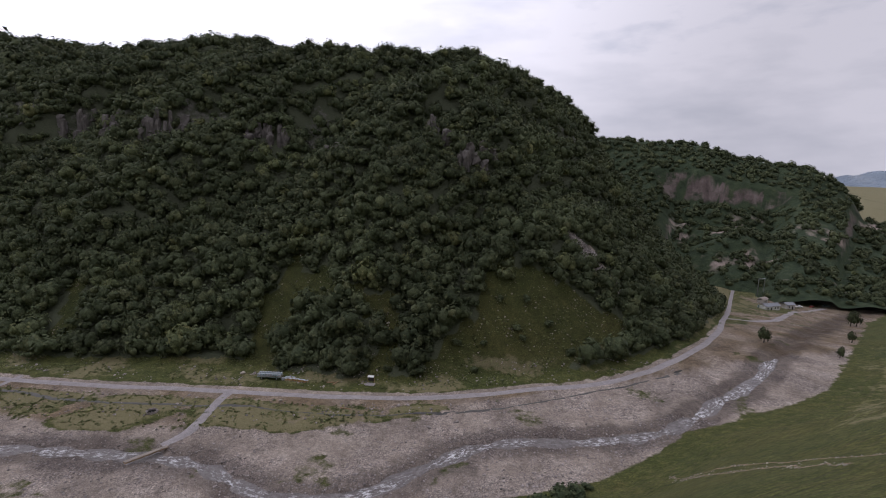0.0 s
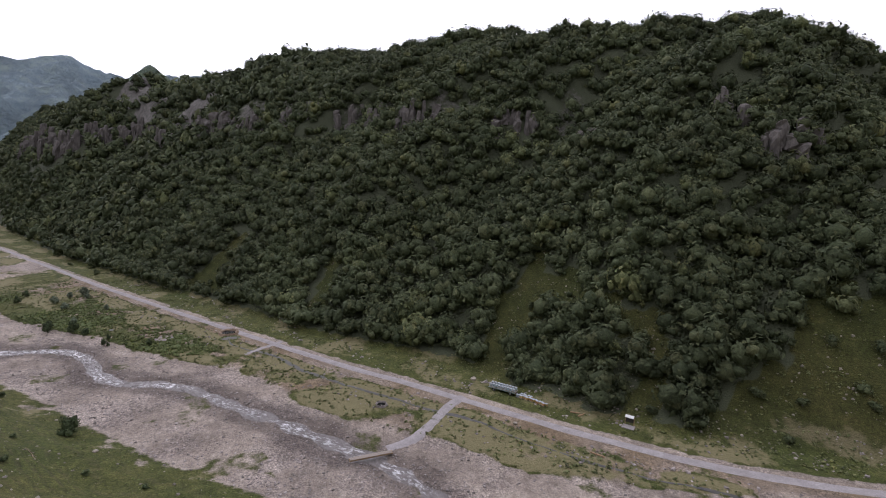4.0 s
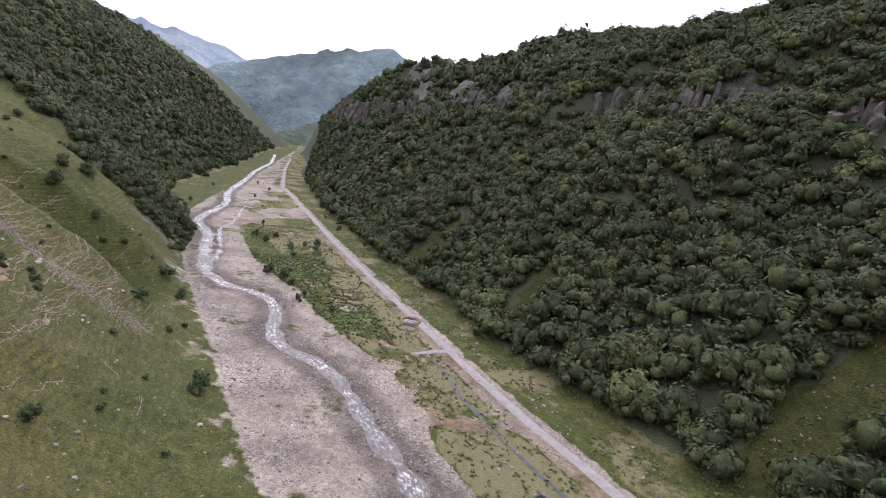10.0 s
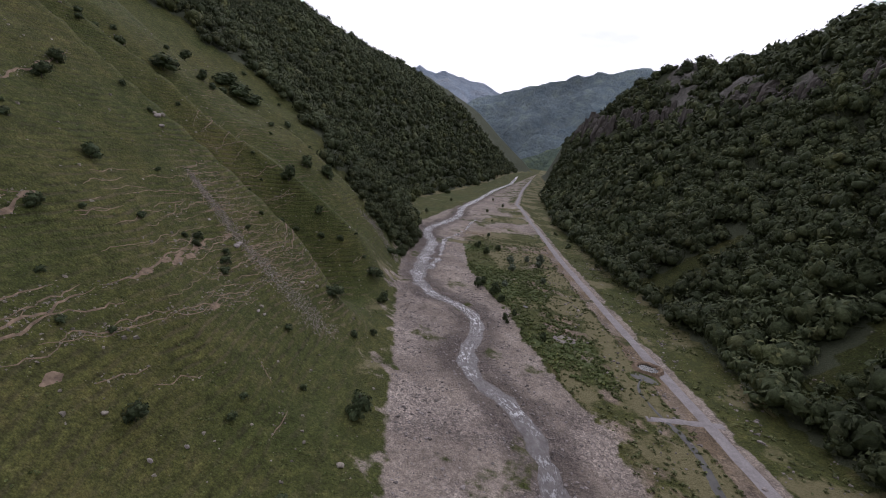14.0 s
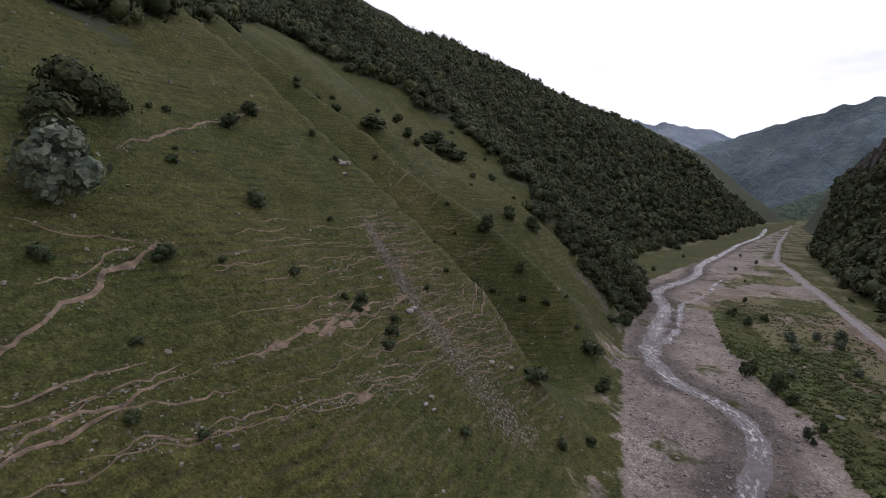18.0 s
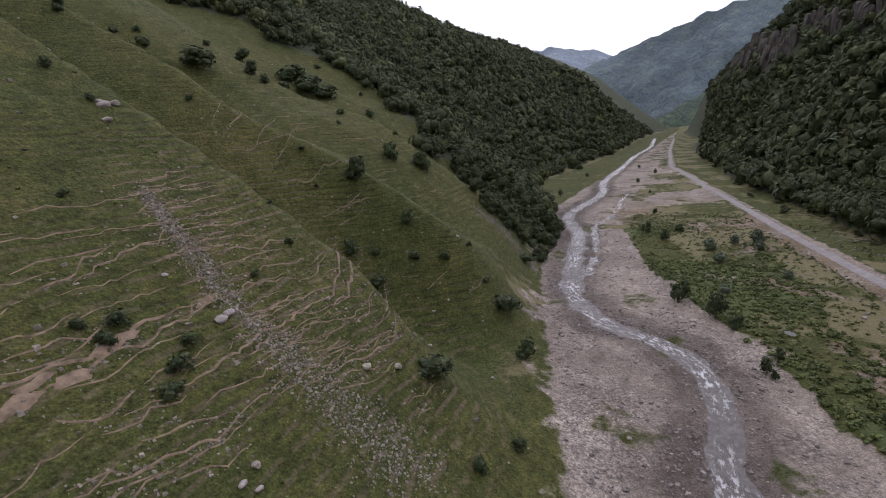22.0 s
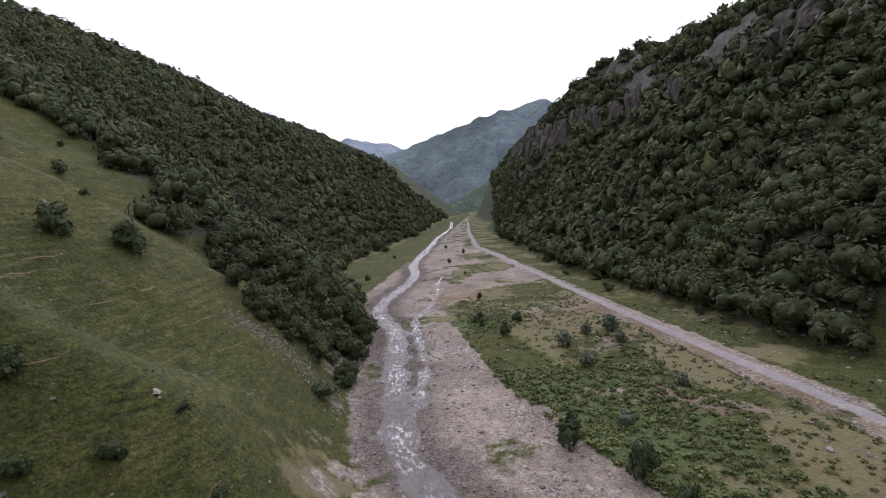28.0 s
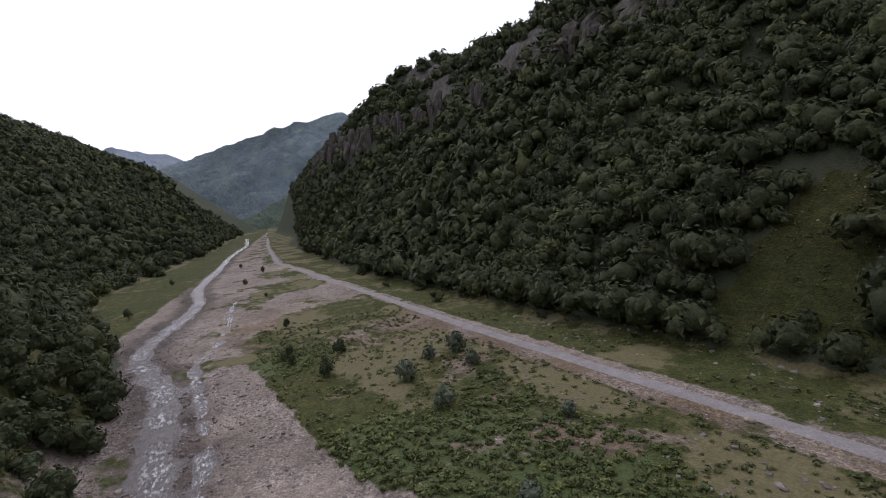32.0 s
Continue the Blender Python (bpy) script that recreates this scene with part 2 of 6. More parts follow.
    def mask(name):
        a = m.n.new("ShaderNodeMath")
        a.operation = "ADD"
        m.l.new(m.attr(name), a.inputs[0])
        b = m.n.new("ShaderNodeMath")
        b.operation = "MULTIPLY_ADD"
        m.l.new(n2, b.inputs[0])
        b.inputs[1].default_value, b.inputs[2].default_value = 0.9, -0.45
        m.l.new(b.outputs[0], a.inputs[1])
        return m.ramp(a.outputs[0], (0.42, 0.0), (0.58, 1.0))

    grass = m.mix(mask("lush"), grass, lush)
    grass = m.mix(mask("dry"), grass, dry)
    # grass is darkened on the wooded side
    grass = m.mix(m.attr("rough"), grass, m.mix(1.0, grass, (0.70, 0.69, 0.70), "MULTIPLY"))
    litter = m.ramp(n3, (0.3, (0.052, 0.060, 0.036)), (0.7, (0.09, 0.10, 0.06)))
    c = m.mix(mask("gravel"), grass, gravel)
    c = m.mix(mask("wood"), c, litter)
    c = m.mix(mask("dirt"), c, dirt)
    c = m.mix(mask("rock"), c, rock)
    h = m.mix(0.4, n3, stones)
    h = m.mix(m.math("MULTIPLY", patchy, 0.4), h, m.ramp(tread.outputs[0], (0.0, 0.0), (0.3, 1.0)))
    return m.done(c, 0.95, h, 0.42, 0.8)


GROUND = ground_material()


def water_material():
    """Shallow running water: streaks of foam down the middle, where the flow runs fast."""
    m = Mat("river_water")
    flow = m.n.new("ShaderNodeAttribute")
    flow.attribute_name = "flow"
    v = flow.outputs["Vector"]
    n = m.noise(1.5, 6, 0.7, v, (1.4, 0.8, 1))
    lanes = m.ramp(m.noise(0.55, 4, 0.6, v, (1.0, 0.16, 1)), (0.46, 0.0), (0.60, 1.0))
    steps = m.ramp(m.noise(1.3, 6, 0.74, v, (1.2, 0.42, 1)), (0.50, 0.0), (0.60, 1.0))
    reach = m.ramp(m.noise(0.09, 3, 0.5, v, (0.2, 1, 1)), (0.42, 0.12), (0.58, 1.0))
    mid = m.ramp(m.attr("mid"), (0.62, 0.0), (0.9, 1.0))
    foam = m.math("MULTIPLY", m.math("MAXIMUM", m.math("MULTIPLY", lanes, 0.3), mid), m.math("MULTIPLY", reach, steps))
    bed = m.ramp(m.noise(0.9, 6, 0.7), (0.3, (0.12, 0.105, 0.098)), (0.7, (0.25, 0.225, 0.212)))
    c = m.mix(foam, bed, (0.76, 0.76, 0.77))
    m.b.inputs["Specular IOR Level"].default_value = 0.5
    return m.done(c, m.ramp(foam, (0, 0.2), (1, 0.6)), n, 0.35, 1.0)


WATER = water_material()


def road_material():
    m = Mat("gravel_track")
    n = m.noise(0.5, 6)
    c = m.ramp(n, (0.3, (0.27, 0.245, 0.24)), (0.7, (0.38, 0.35, 0.345)))
    c = m.mix(0.6, c, m.ramp(m.voronoi(6, "Color"), (0.1, 0.7), (0.9, 1.2)), "MULTIPLY")
    return m.done(c, 0.95, m.noise(4, 4), 0.05, 0.5)


ROAD = road_material()


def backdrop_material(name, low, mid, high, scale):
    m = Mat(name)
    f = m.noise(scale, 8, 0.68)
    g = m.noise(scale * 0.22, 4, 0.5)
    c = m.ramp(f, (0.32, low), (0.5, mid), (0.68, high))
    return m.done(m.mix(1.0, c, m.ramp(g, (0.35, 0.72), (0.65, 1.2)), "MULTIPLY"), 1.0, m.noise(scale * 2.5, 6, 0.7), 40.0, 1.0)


# woods of the upper valley: aerial haze painted in as paler, bluer base colours
MOUNTAIN_MID = backdrop_material("haze_tinted_wooded_slope", (0.20, 0.27, 0.31), (0.265, 0.335, 0.365), (0.34, 0.42, 0.39), 0.02)
MOUNTAIN_SPUR = backdrop_material("haze_tinted_spur", (0.14, 0.195, 0.17), (0.20, 0.265, 0.20), (0.30, 0.37, 0.21), 0.03)
# the blue is distance haze put into the base colour, not the rock's own
MOUNTAIN_FAR = backdrop_material("haze_blue_ridge", (0.22, 0.27, 0.33), (0.27, 0.32, 0.38), (0.34, 0.37, 0.40), 0.006)
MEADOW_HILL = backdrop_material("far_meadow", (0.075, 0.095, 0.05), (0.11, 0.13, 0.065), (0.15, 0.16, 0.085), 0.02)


def rock_material(name, dark, light, scale=0.7):
    m = Mat(name)
    f = m.noise(scale, 7, 0.7, stretch=(1, 1, 0.4))
    c = m.ramp(f, (0.3, dark), (0.55, tuple((a + b) / 2 for a, b in zip(dark, light))), (0.75, light))
    c = m.mix(1.0, c, m.ramp(m.random(True), (0.0, 0.6), (0.6, 1.05), (1.0, 1.5)), "MULTIPLY")
    return m.done(c, 0.92, f, 0.3, 0.7)


CLIFF = rock_material("cliff_rock", (0.055, 0.050, 0.046), (0.20, 0.178, 0.163))
STONE = rock_material("river_stone", (0.17, 0.145, 0.135), (0.40, 0.36, 0.34), 1.5)
PALE_STONE = rock_material("pale_stone", (0.17, 0.15, 0.125), (0.37, 0.33, 0.275), 1.5)
DIRT = plain("bare_pink_earth", (0.235, 0.172, 0.122), 0.95, 1.1, 0.5)

# ---- the plan: feet of the slopes, road, river ----
FOOT_R = [(-1650, 256), (-1200, 50), (-1050, 20), (-900, 32), (-760, 50), (-640, 45), (-530, 54), (-430, 66), (-385, 70), (-340, 78), (-290, 90), (-255, 96), (-230, 101), (-205, 109), (-178, 116), (-148, 121), (-126, 128.5), (-108, 136), (-90, 143), (-75, 145), (-62, 144), (-50, 145.5), (-40, 150), (-30, 153), (-20, 158), (-8, 166), (6, 172), (18, 180), (29, 191), (42, 207), (54, 229), (66, 269), (76, 318), (82, 366), (88, 439), (70, 520), (0, 640), (-120, 900)]
FOOT_L = [(-1650, -216), (-1200, -5), (-1100, -25), (-1000, -32), (-880, -32), (-740, -25), (-600, -22), (-500, -26), (-450, -27), (-400, -31), (-346, -17), (-310, -1), (-285, 11), (-250, 21), (-228, 24), (-208, 29.5), (-190, 35), (-177, 39.5), (-160, 45), (-145, 51), (-133, 54.5), (-120, 59), (-106, 64), (-92, 69), (-78, 75), (-60, 84), (-50, 87), (-37, 90), (-3, 106), (27, 129), (33, 137), (38, 144), (46, 157), (57, 167), (73, 183), (85, 197), (101, 232), (128, 300), (160, 384), (192, 444), (300, 560), (600, 800)]
TRACK = [(-830, 20), (-700, 25), (-598, 30), (-450, 41), (-398, 53), (-355, 61), (-329, 67), (-290, 75), (-255, 82), (-228, 88.5), (-200, 95), (-165, 103.5), (-131, 112), (-108, 118), (-89, 124.5), (-73, 129), (-59, 133), (-45, 137), (-30, 142.5), (-16, 148.5), (-4, 156), (8, 164.5), (20, 171), (30, 180), (38, 190), (47, 204), (57, 225), (65, 252), (70, 280), (76, 308), (86, 365), (97, 429), (109, 494), (128, 543), (142, 610), (182, 637), (237, 674), (320, 700)]
RIVER = [(-900, -10), (-700, 5), (-562, 4), (-470, 8), (-385, 10), (-350, 17), (-325, 18), (-298, 15.5), (-278, 16), (-256, 26.5), (-232, 31), (-212, 34.5), (-198, 38), (-188, 42.5), (-181, 49), (-178, 55), (-175, 60.5), (-170, 63.5), (-163, 65), (-156, 65.5), (-147, 65), (-138, 67.5), (-132, 74), (-128, 79), (-121, 82.5), (-112, 85), (-104, 87), (-96, 90.5), (-88, 93), (-80, 95), (-73, 97.5), (-64, 100.5), (-55, 101.5), (-46, 101), (-40, 98.5), (-32, 99), (-22, 101), (-14, 108), (-9, 117), (-5, 124), (0, 131), (7, 136), (16, 139.5), (25, 143), (31, 147), (41, 154), (48, 164), (55, 177), (64, 190), (70, 202), (77, 221), (85, 240), (96, 265), (108, 290), (125, 330), (144, 377), (174, 434), (230, 520), (400, 700)]
SIDE_CHANNEL = [(-206, 38), (-215, 38.5), (-228, 37), (-240, 35), (-252, 32), (-266, 29), (-280, 31.5), (-300, 32), (-322, 29.5), (-342, 30)]
DITCH = [(-151.9, 101.7), (-143.4, 99.7), (-134.8, 103.3), (-128.2, 106.3), (-113, 107.9), (-98, 111.1), (-88.1, 114.7), (-72.9, 119.5), (-65.2, 123.4), (-52.8, 125.5), (-34.9, 130), (-23.1, 135.5), (-11.4, 142.3), (1.7, 150.3), (14.5, 162.2), (29.1, 173.9), (48.4, 194.8)]
GREEN_EDGE = [(-270, 37), (-240, 44), (-218, 50.5), (-205, 56), (-198, 59), (-190, 63.5), (-183, 67), (-172, 72), (-158, 77), (-143, 84), (-132, 89.5), (-124, 94), (-108, 97), (-94, 99), (-80, 103), (-70, 108), (-60, 114), (-43, 118), (-30, 127), (-18, 137), (4, 155), (26, 175)]
SPUR = [(-137.3, 113.2), (-136.3, 109.4), (-134.9, 104.9), (-133.8, 100.1)]
BRANCH = [(-72.2, 131.7), (-71.6, 126), (-68, 118.3), (-65.9, 111.9), (-65.4, 106.9), (-67.1, 102.4)]
CLEARINGS = [
    [(-88.8, 179.4), (-88.7, 163), (-82.7, 145.2), (-51.9, 143.9), (-37.8, 149.3), (-33.7, 160.7), (-44, 175.7), (-60.9, 174), (-77.1, 175.8)],
    [(-162.3, 147.3), (-155.2, 135.9), (-155.2, 129), (-136.6, 132.5), (-148.5, 137.7), (-157, 149.4)],
    [(-222, 134.1), (-226.7, 118.5), (-231.1, 103.6), (-200.1, 114.2), (-212.4, 124.6), (-216.8, 135.9)],
    [(-16.2, 200.3), (-18.6, 181.5), (-25.8, 164.3), (-23.5, 152.2), (-1.6, 167), (15.3, 180.7), (31.7, 203.8), (29.6, 213.3), (17.9, 209.5), (2.1, 206.4), (-5, 206.4)],
    [(26, 286), (44, 284), (58, 278), (70, 274), (71, 266), (56, 268), (40, 276), (26, 280)],
]
THICKET = [(-72.2, 166), (-76.5, 153.7), (-67.6, 146.2), (-53.1, 146.5), (-41.6, 150.9), (-43.5, 163), (-52.8, 169.5)]
SCREE = [(0, 232.3), (3.1, 233), (13, 230.2), (23, 227.8), (32.3, 228.9), (32.1, 223.9), (23.2, 222.2), (11.3, 224)]
TALUS = [(-133.4, -0.6), (-131.5, 4.4), (-129.4, 10), (-128.4, 15.1), (-127.9, 21.1), (-127.7, 24.5), (-128.2, 28.4), (-128.3, 31.9), (-128.9, 35), (-129.1, 38.2), (-129.9, 42)]
PUDDLES = [(-163.4, 85.6, 2.6, 1.6), (-183.3, 74.5, 1.3, 0.6), (-150.4, 101.6, 3.0, 1.5)]


def dense(line, step):
    """The line made smooth, with points about step apart."""
    p = np.array(line, float)
    t = np.r_[0, np.cumsum(np.hypot(*np.diff(p, axis=0).T))]
    s = np.linspace(0, t[-1], int(t[-1] / step) + 2)
    q = np.stack([np.interp(s, t, p[:, 0]), np.interp(s, t, p[:, 1])], 1)
    k = max(1, int(6 / step))
    w = np.hanning(2 * k + 3)[1:-1]
    w /= w.sum()
    if len(q) > 4 * k:
        pad = np.r_[np.repeat(q[:1], k, 0), q, np.repeat(q[-1:], k, 0)]
        q = np.stack([np.convolve(pad[:, i], w, "valid") for i in (0, 1)], 1)
    return q


def away(x, y, line):
    """Distance to a line of points; positive on the left of its course; and how far along."""
    p = np.array(line, float)
    best = np.full(np.shape(x), 1e18)
    side = np.zeros(np.shape(x))
    along = np.zeros(np.shape(x))
    run = 0.0
    for (ax, ay), (bx, by) in zip(p[:-1], p[1:]):
        dx, dy = bx - ax, by - ay
        n2 = dx * dx + dy * dy
        u = np.clip(((x - ax) * dx + (y - ay) * dy) / n2, 0, 1)
        ex, ey = x - ax - u * dx, y - ay - u * dy
        d = ex * ex + ey * ey
        m = d < best
        best = np.where(m, d, best)
        side = np.where(m, dx * ey - dy * ex, side)
        along = np.where(m, run + u * math.sqrt(n2), along)
        run += math.sqrt(n2)
    return np.sqrt(best) * np.where(side >= 0, 1, -1), along


def within(x, y, poly):
    """Whether points lie inside an outline, which is roughened a little."""
    x, y = np.asarray(x, float), np.asarray(y, float)
    x, y = x + 3.0 * lumps(x, y, 17, 45, 3), y + 3.0 * lumps(x, y, 17, 46, 3)
    inside = np.zeros(np.shape(x), bool)
    for (ax, ay), (bx, by) in zip(poly, poly[1:] + poly[:1]):
        hit = ((ay > y) != (by > y)) & (x < (bx - ax) * (y - ay) / (by - ay + 1e-9) + ax)
        inside ^= hit
    return inside


def lumps(x, y, size, seed=0, octaves=4):
    """Smooth random field, about -1 to 1, from turned sine waves."""
    rng = np.random.RandomState(seed)
    out, amp, total = 0, 1.0, 0.0
    for _ in range(octaves):
        part = 0
        for _ in range(5):
            a, ph, k = rng.uniform(0, 6.283), rng.uniform(0, 6.283), rng.uniform(0.7, 1.4) * 6.283 / size
            part = part + np.sin((x * math.cos(a) + y * math.sin(a)) * k + ph)
        out = out + amp * part / 2.6
        total += amp
        amp *= 0.5
        size *= 0.47
    return out / total


def smooth(e0, e1, v):
    t = np.clip((v - e0) / (e1 - e0), 0, 1)
    return t * t * (3 - 2 * t)


PROF_R = ([0, 8, 30, 60, 75, 88, 104, 150, 200, 400, 900], [0, 3, 24, 54, 68, 78, 98, 135, 155, 160, 190])
PROF_L = ([0, 6, 40, 80, 130, 200, 260, 350, 450, 700, 1500], [0, 1.5, 30, 66, 112, 160, 190, 208, 225, 270, 420])
PROF_P = ([0, 6, 14, 27, 40, 55, 72, 118, 175, 250, 350, 450, 700, 1500], [0, 1.5, 5, 16, 27, 39, 52.5, 82, 108, 138, 176, 206, 270, 420])
# rise of the two crests along the feet of the slopes
CREST_R = ([0, 900, 980, 1060, 1140, 1220, 1300, 1380, 1460, 1540, 1620, 1700, 1780, 1860, 1940, 2020, 2100, 2180, 2260, 3000], [-105, -105, -105, -103, -83, -46, -6, -10, -26, -15, -25, -54, -54, -25, -15, -26, -10, -20, -20, -20])
CREST_L = ([0, 600, 700, 800, 900, 1000, 1100, 1200, 1300, 1400, 1500, 1600, 1700, 3000], [-2, -4, -6, -7, -9, -14, -4, 3, 1, 4, 7, 8, 10, 11])
KNOLL = 33.0
RIVER_D = dense(RIVER, 6.0)
SIDE_D = dense(SIDE_CHANNEL, 6.0)


def floor_fall(x, y):
    """The valley floor falls away below the bend."""
    return -36 * smooth(0, 300, 0.3 * x + y - 215) * smooth(-30, 45, x)


def height(x, y):
    x, y = np.asarray(x, float), np.asarray(y, float)
    dr, ar = away(x, y, FOOT_R)
    dl, al = away(x, y, FOOT_L)
    dl = -dl
    wob = lumps(x, y, 70, 3)
    gul = np.abs(lumps(x - 0.5 * (y - 150), 0.12 * y, 88, 8, 3))
    nose = smooth(-420, -560, x) * smooth(0, 40, dr)
    r = np.interp(dr + 38 * nose, *PROF_R) + smooth(95, 200, dr) * np.interp(ar, *CREST_R)
    r = r + smooth(10, 70, dr) * (1 - 0.6 * smooth(120, 200, dr)) * (wob * 3.5 - gul * 15 + 5.5)
    near = smooth(-320, -210, x)
    le = (np.interp(dl, *PROF_L) * (1 - near) + np.interp(dl, *PROF_P) * near) + smooth(80, 240, dl) * np.interp(al, *CREST_L) + smooth(15, 80, dl) * wob * 2.0 + smooth(150, 400, dl) * lumps(x, y, 260, 21, 3) * 12
    shift = np.interp(y, [-58, -30, -17, -4, 12, 24, 42, 66], [25, 17, 14, 8, 3, 0, 2, 4])
    shift = 0.12 * (10 - y) + (shift - 0.12 * (10 - y)) * smooth(-95, -120, x)
    relief = np.interp(x - shift, [-420, -360, -300, -262, -240, -221, -205, -193, -186, -176, -167, -159, -154, -145, -136, -120, -100, -90, -78, -60, -20, 20, 60, 110], [2, -5, 3, -2, -5, 0.5, -2.5, -7.5, -4.5, 3.0, -1.8, -7.5, -4.2, 5.6, 2.2, -0.8, -1.6, -4, -5.2, -3, 2, -3, 3, -2])
    le = le + relief * smooth(3, 26, dl) * smooth(210, 110, dl)
    le = le + 10 * smooth(-160, -182, x) * smooth(-285, -250, x) * smooth(1, 15, dl) * smooth(75, 38, dl)
    le = le + KNOLL * np.exp(-((x + 802) ** 2 + (y + 92) ** 2) / 44**2)
    flat = 0.22 * lumps(x, y, 30, 11) + 0.13 * lumps(x, y, 7, 12, 3)
    drv = np.minimum(np.abs(away(x, y, RIVER_D)[0]), np.abs(away(x, y, SIDE_D)[0]) + 1.5) + 1.1 * lumps(x, y, 13, 14, 3)
    drv = drv * np.interp(x, [-300, -262, -200, -184, -120], [1.35, 1.2, 1.2, 1.5, 1.6])
    dtr = np.abs(away(x, y, TRACK)[0])
    dg, _ = away(x, y, GREEN_EDGE)
    flat = flat * smooth(1, 6, drv) - 0.8 * (1 - smooth(1.2, 4.6, drv)) + 0.7 * smooth(-0.6, 1.2, dg) * smooth(-280, -240, x)
    flat = flat * smooth(2.0, 5.5, dtr) + 0.55 * (1 - smooth(2.0, 5.5, dtr))
    return np.where(dr > 0, r, 0) + np.where(dl > 0, le, 0) + flat * (1 - smooth(0, 30, np.maximum(dr, dl))) + floor_fall(x, y)


QX, QY = np.arange(-310, 125, 1.5), np.arange(-100, 275, 1.5)
QZ = height(*np.meshgrid(QX, QY))


def height1(x, y):
    """The ground's height at one place, from a table where there is one."""
    u, w = (x - QX[0]) / 1.5, (y - QY[0]) / 1.5
    i, j = int(math.floor(u)), int(math.floor(w))
    if 0 <= i < len(QX) - 1 and 0 <= j < len(QY) - 1:
        u, w = u - i, w - j
        return float((QZ[j, i] * (1 - u) + QZ[j, i + 1] * u) * (1 - w) + (QZ[j + 1, i] * (1 - u) + QZ[j + 1, i + 1] * u) * w)
    return float(height(np.array([x]), np.array([y]))[0])


def lines(*spans):
    out = []
    for a, b, step in spans:
        out += list(np.arange(a, b, step))
    return np.array(out + [spans[-1][1]], float)


GX = lines((-4700, -1500, 160), (-1500, -700, 16), (-700, -300, 4), (-300, 110, 1.6), (110, 420, 3), (420, 1200, 16), (1200, 4700, 200))
GY = lines((-4700, -800, 200), (-800, -240, 12), (-240, -60, 4), (-60, 175, 1.6), (175, 360, 3.5), (360, 1000, 12), (1000, 4700, 200))


def mesh_from(name, co, faces, material, smooth_faces=True, tones=None):
    """A mesh object's data from arrays; all faces have the same number of corners, or come as a list of such arrays."""
    groups = faces if isinstance(faces, list) else [faces]
    me = bpy.data.meshes.new(name)
    me.vertices.add(len(co))
    me.vertices.foreach_set("co", np.asarray(co, np.float32).ravel())
    loops = np.concatenate([g.ravel() for g in groups]).astype(np.int32)
    sizes = np.concatenate([np.full(len(g), g.shape[1]) for g in groups])
    me.loops.add(len(loops))
    me.loops.foreach_set("vertex_index", loops)
    me.polygons.add(len(sizes))
    me.polygons.foreach_set("loop_start", np.r_[0, np.cumsum(sizes)[:-1]].astype(np.int32))
    me.polygons.foreach_set("use_smooth", np.full(len(sizes), smooth_faces))
    me.update(calc_edges=True)
    if tones is not None:
        me.attributes.new("tone", "FLOAT", "POINT").data.foreach_set("value", np.asarray(tones, np.float32))
    me.materials.append(material)
    return me


def grid_object(name, xs, ys, zfun, material, attributes=()):
    X, Y = np.meshgrid(xs, ys, indexing="xy")
    co = np.stack([X, Y, zfun(X, Y)], -1).reshape(-1, 3)
    nx, ny = len(xs), len(ys)
    i = np.arange(nx * ny).reshape(ny, nx)
    q = np.stack([i[:-1, :-1], i[:-1, 1:], i[1:, 1:], i[1:, :-1]], -1).reshape(-1, 4)
    me = mesh_from(name, co, q, material)
    for key, fun in attributes:
        at = me.attributes.new(key, "FLOAT", "POINT")
        at.data.foreach_set("value", np.asarray(fun(X, Y), np.float32).ravel())
    return new(name, me)


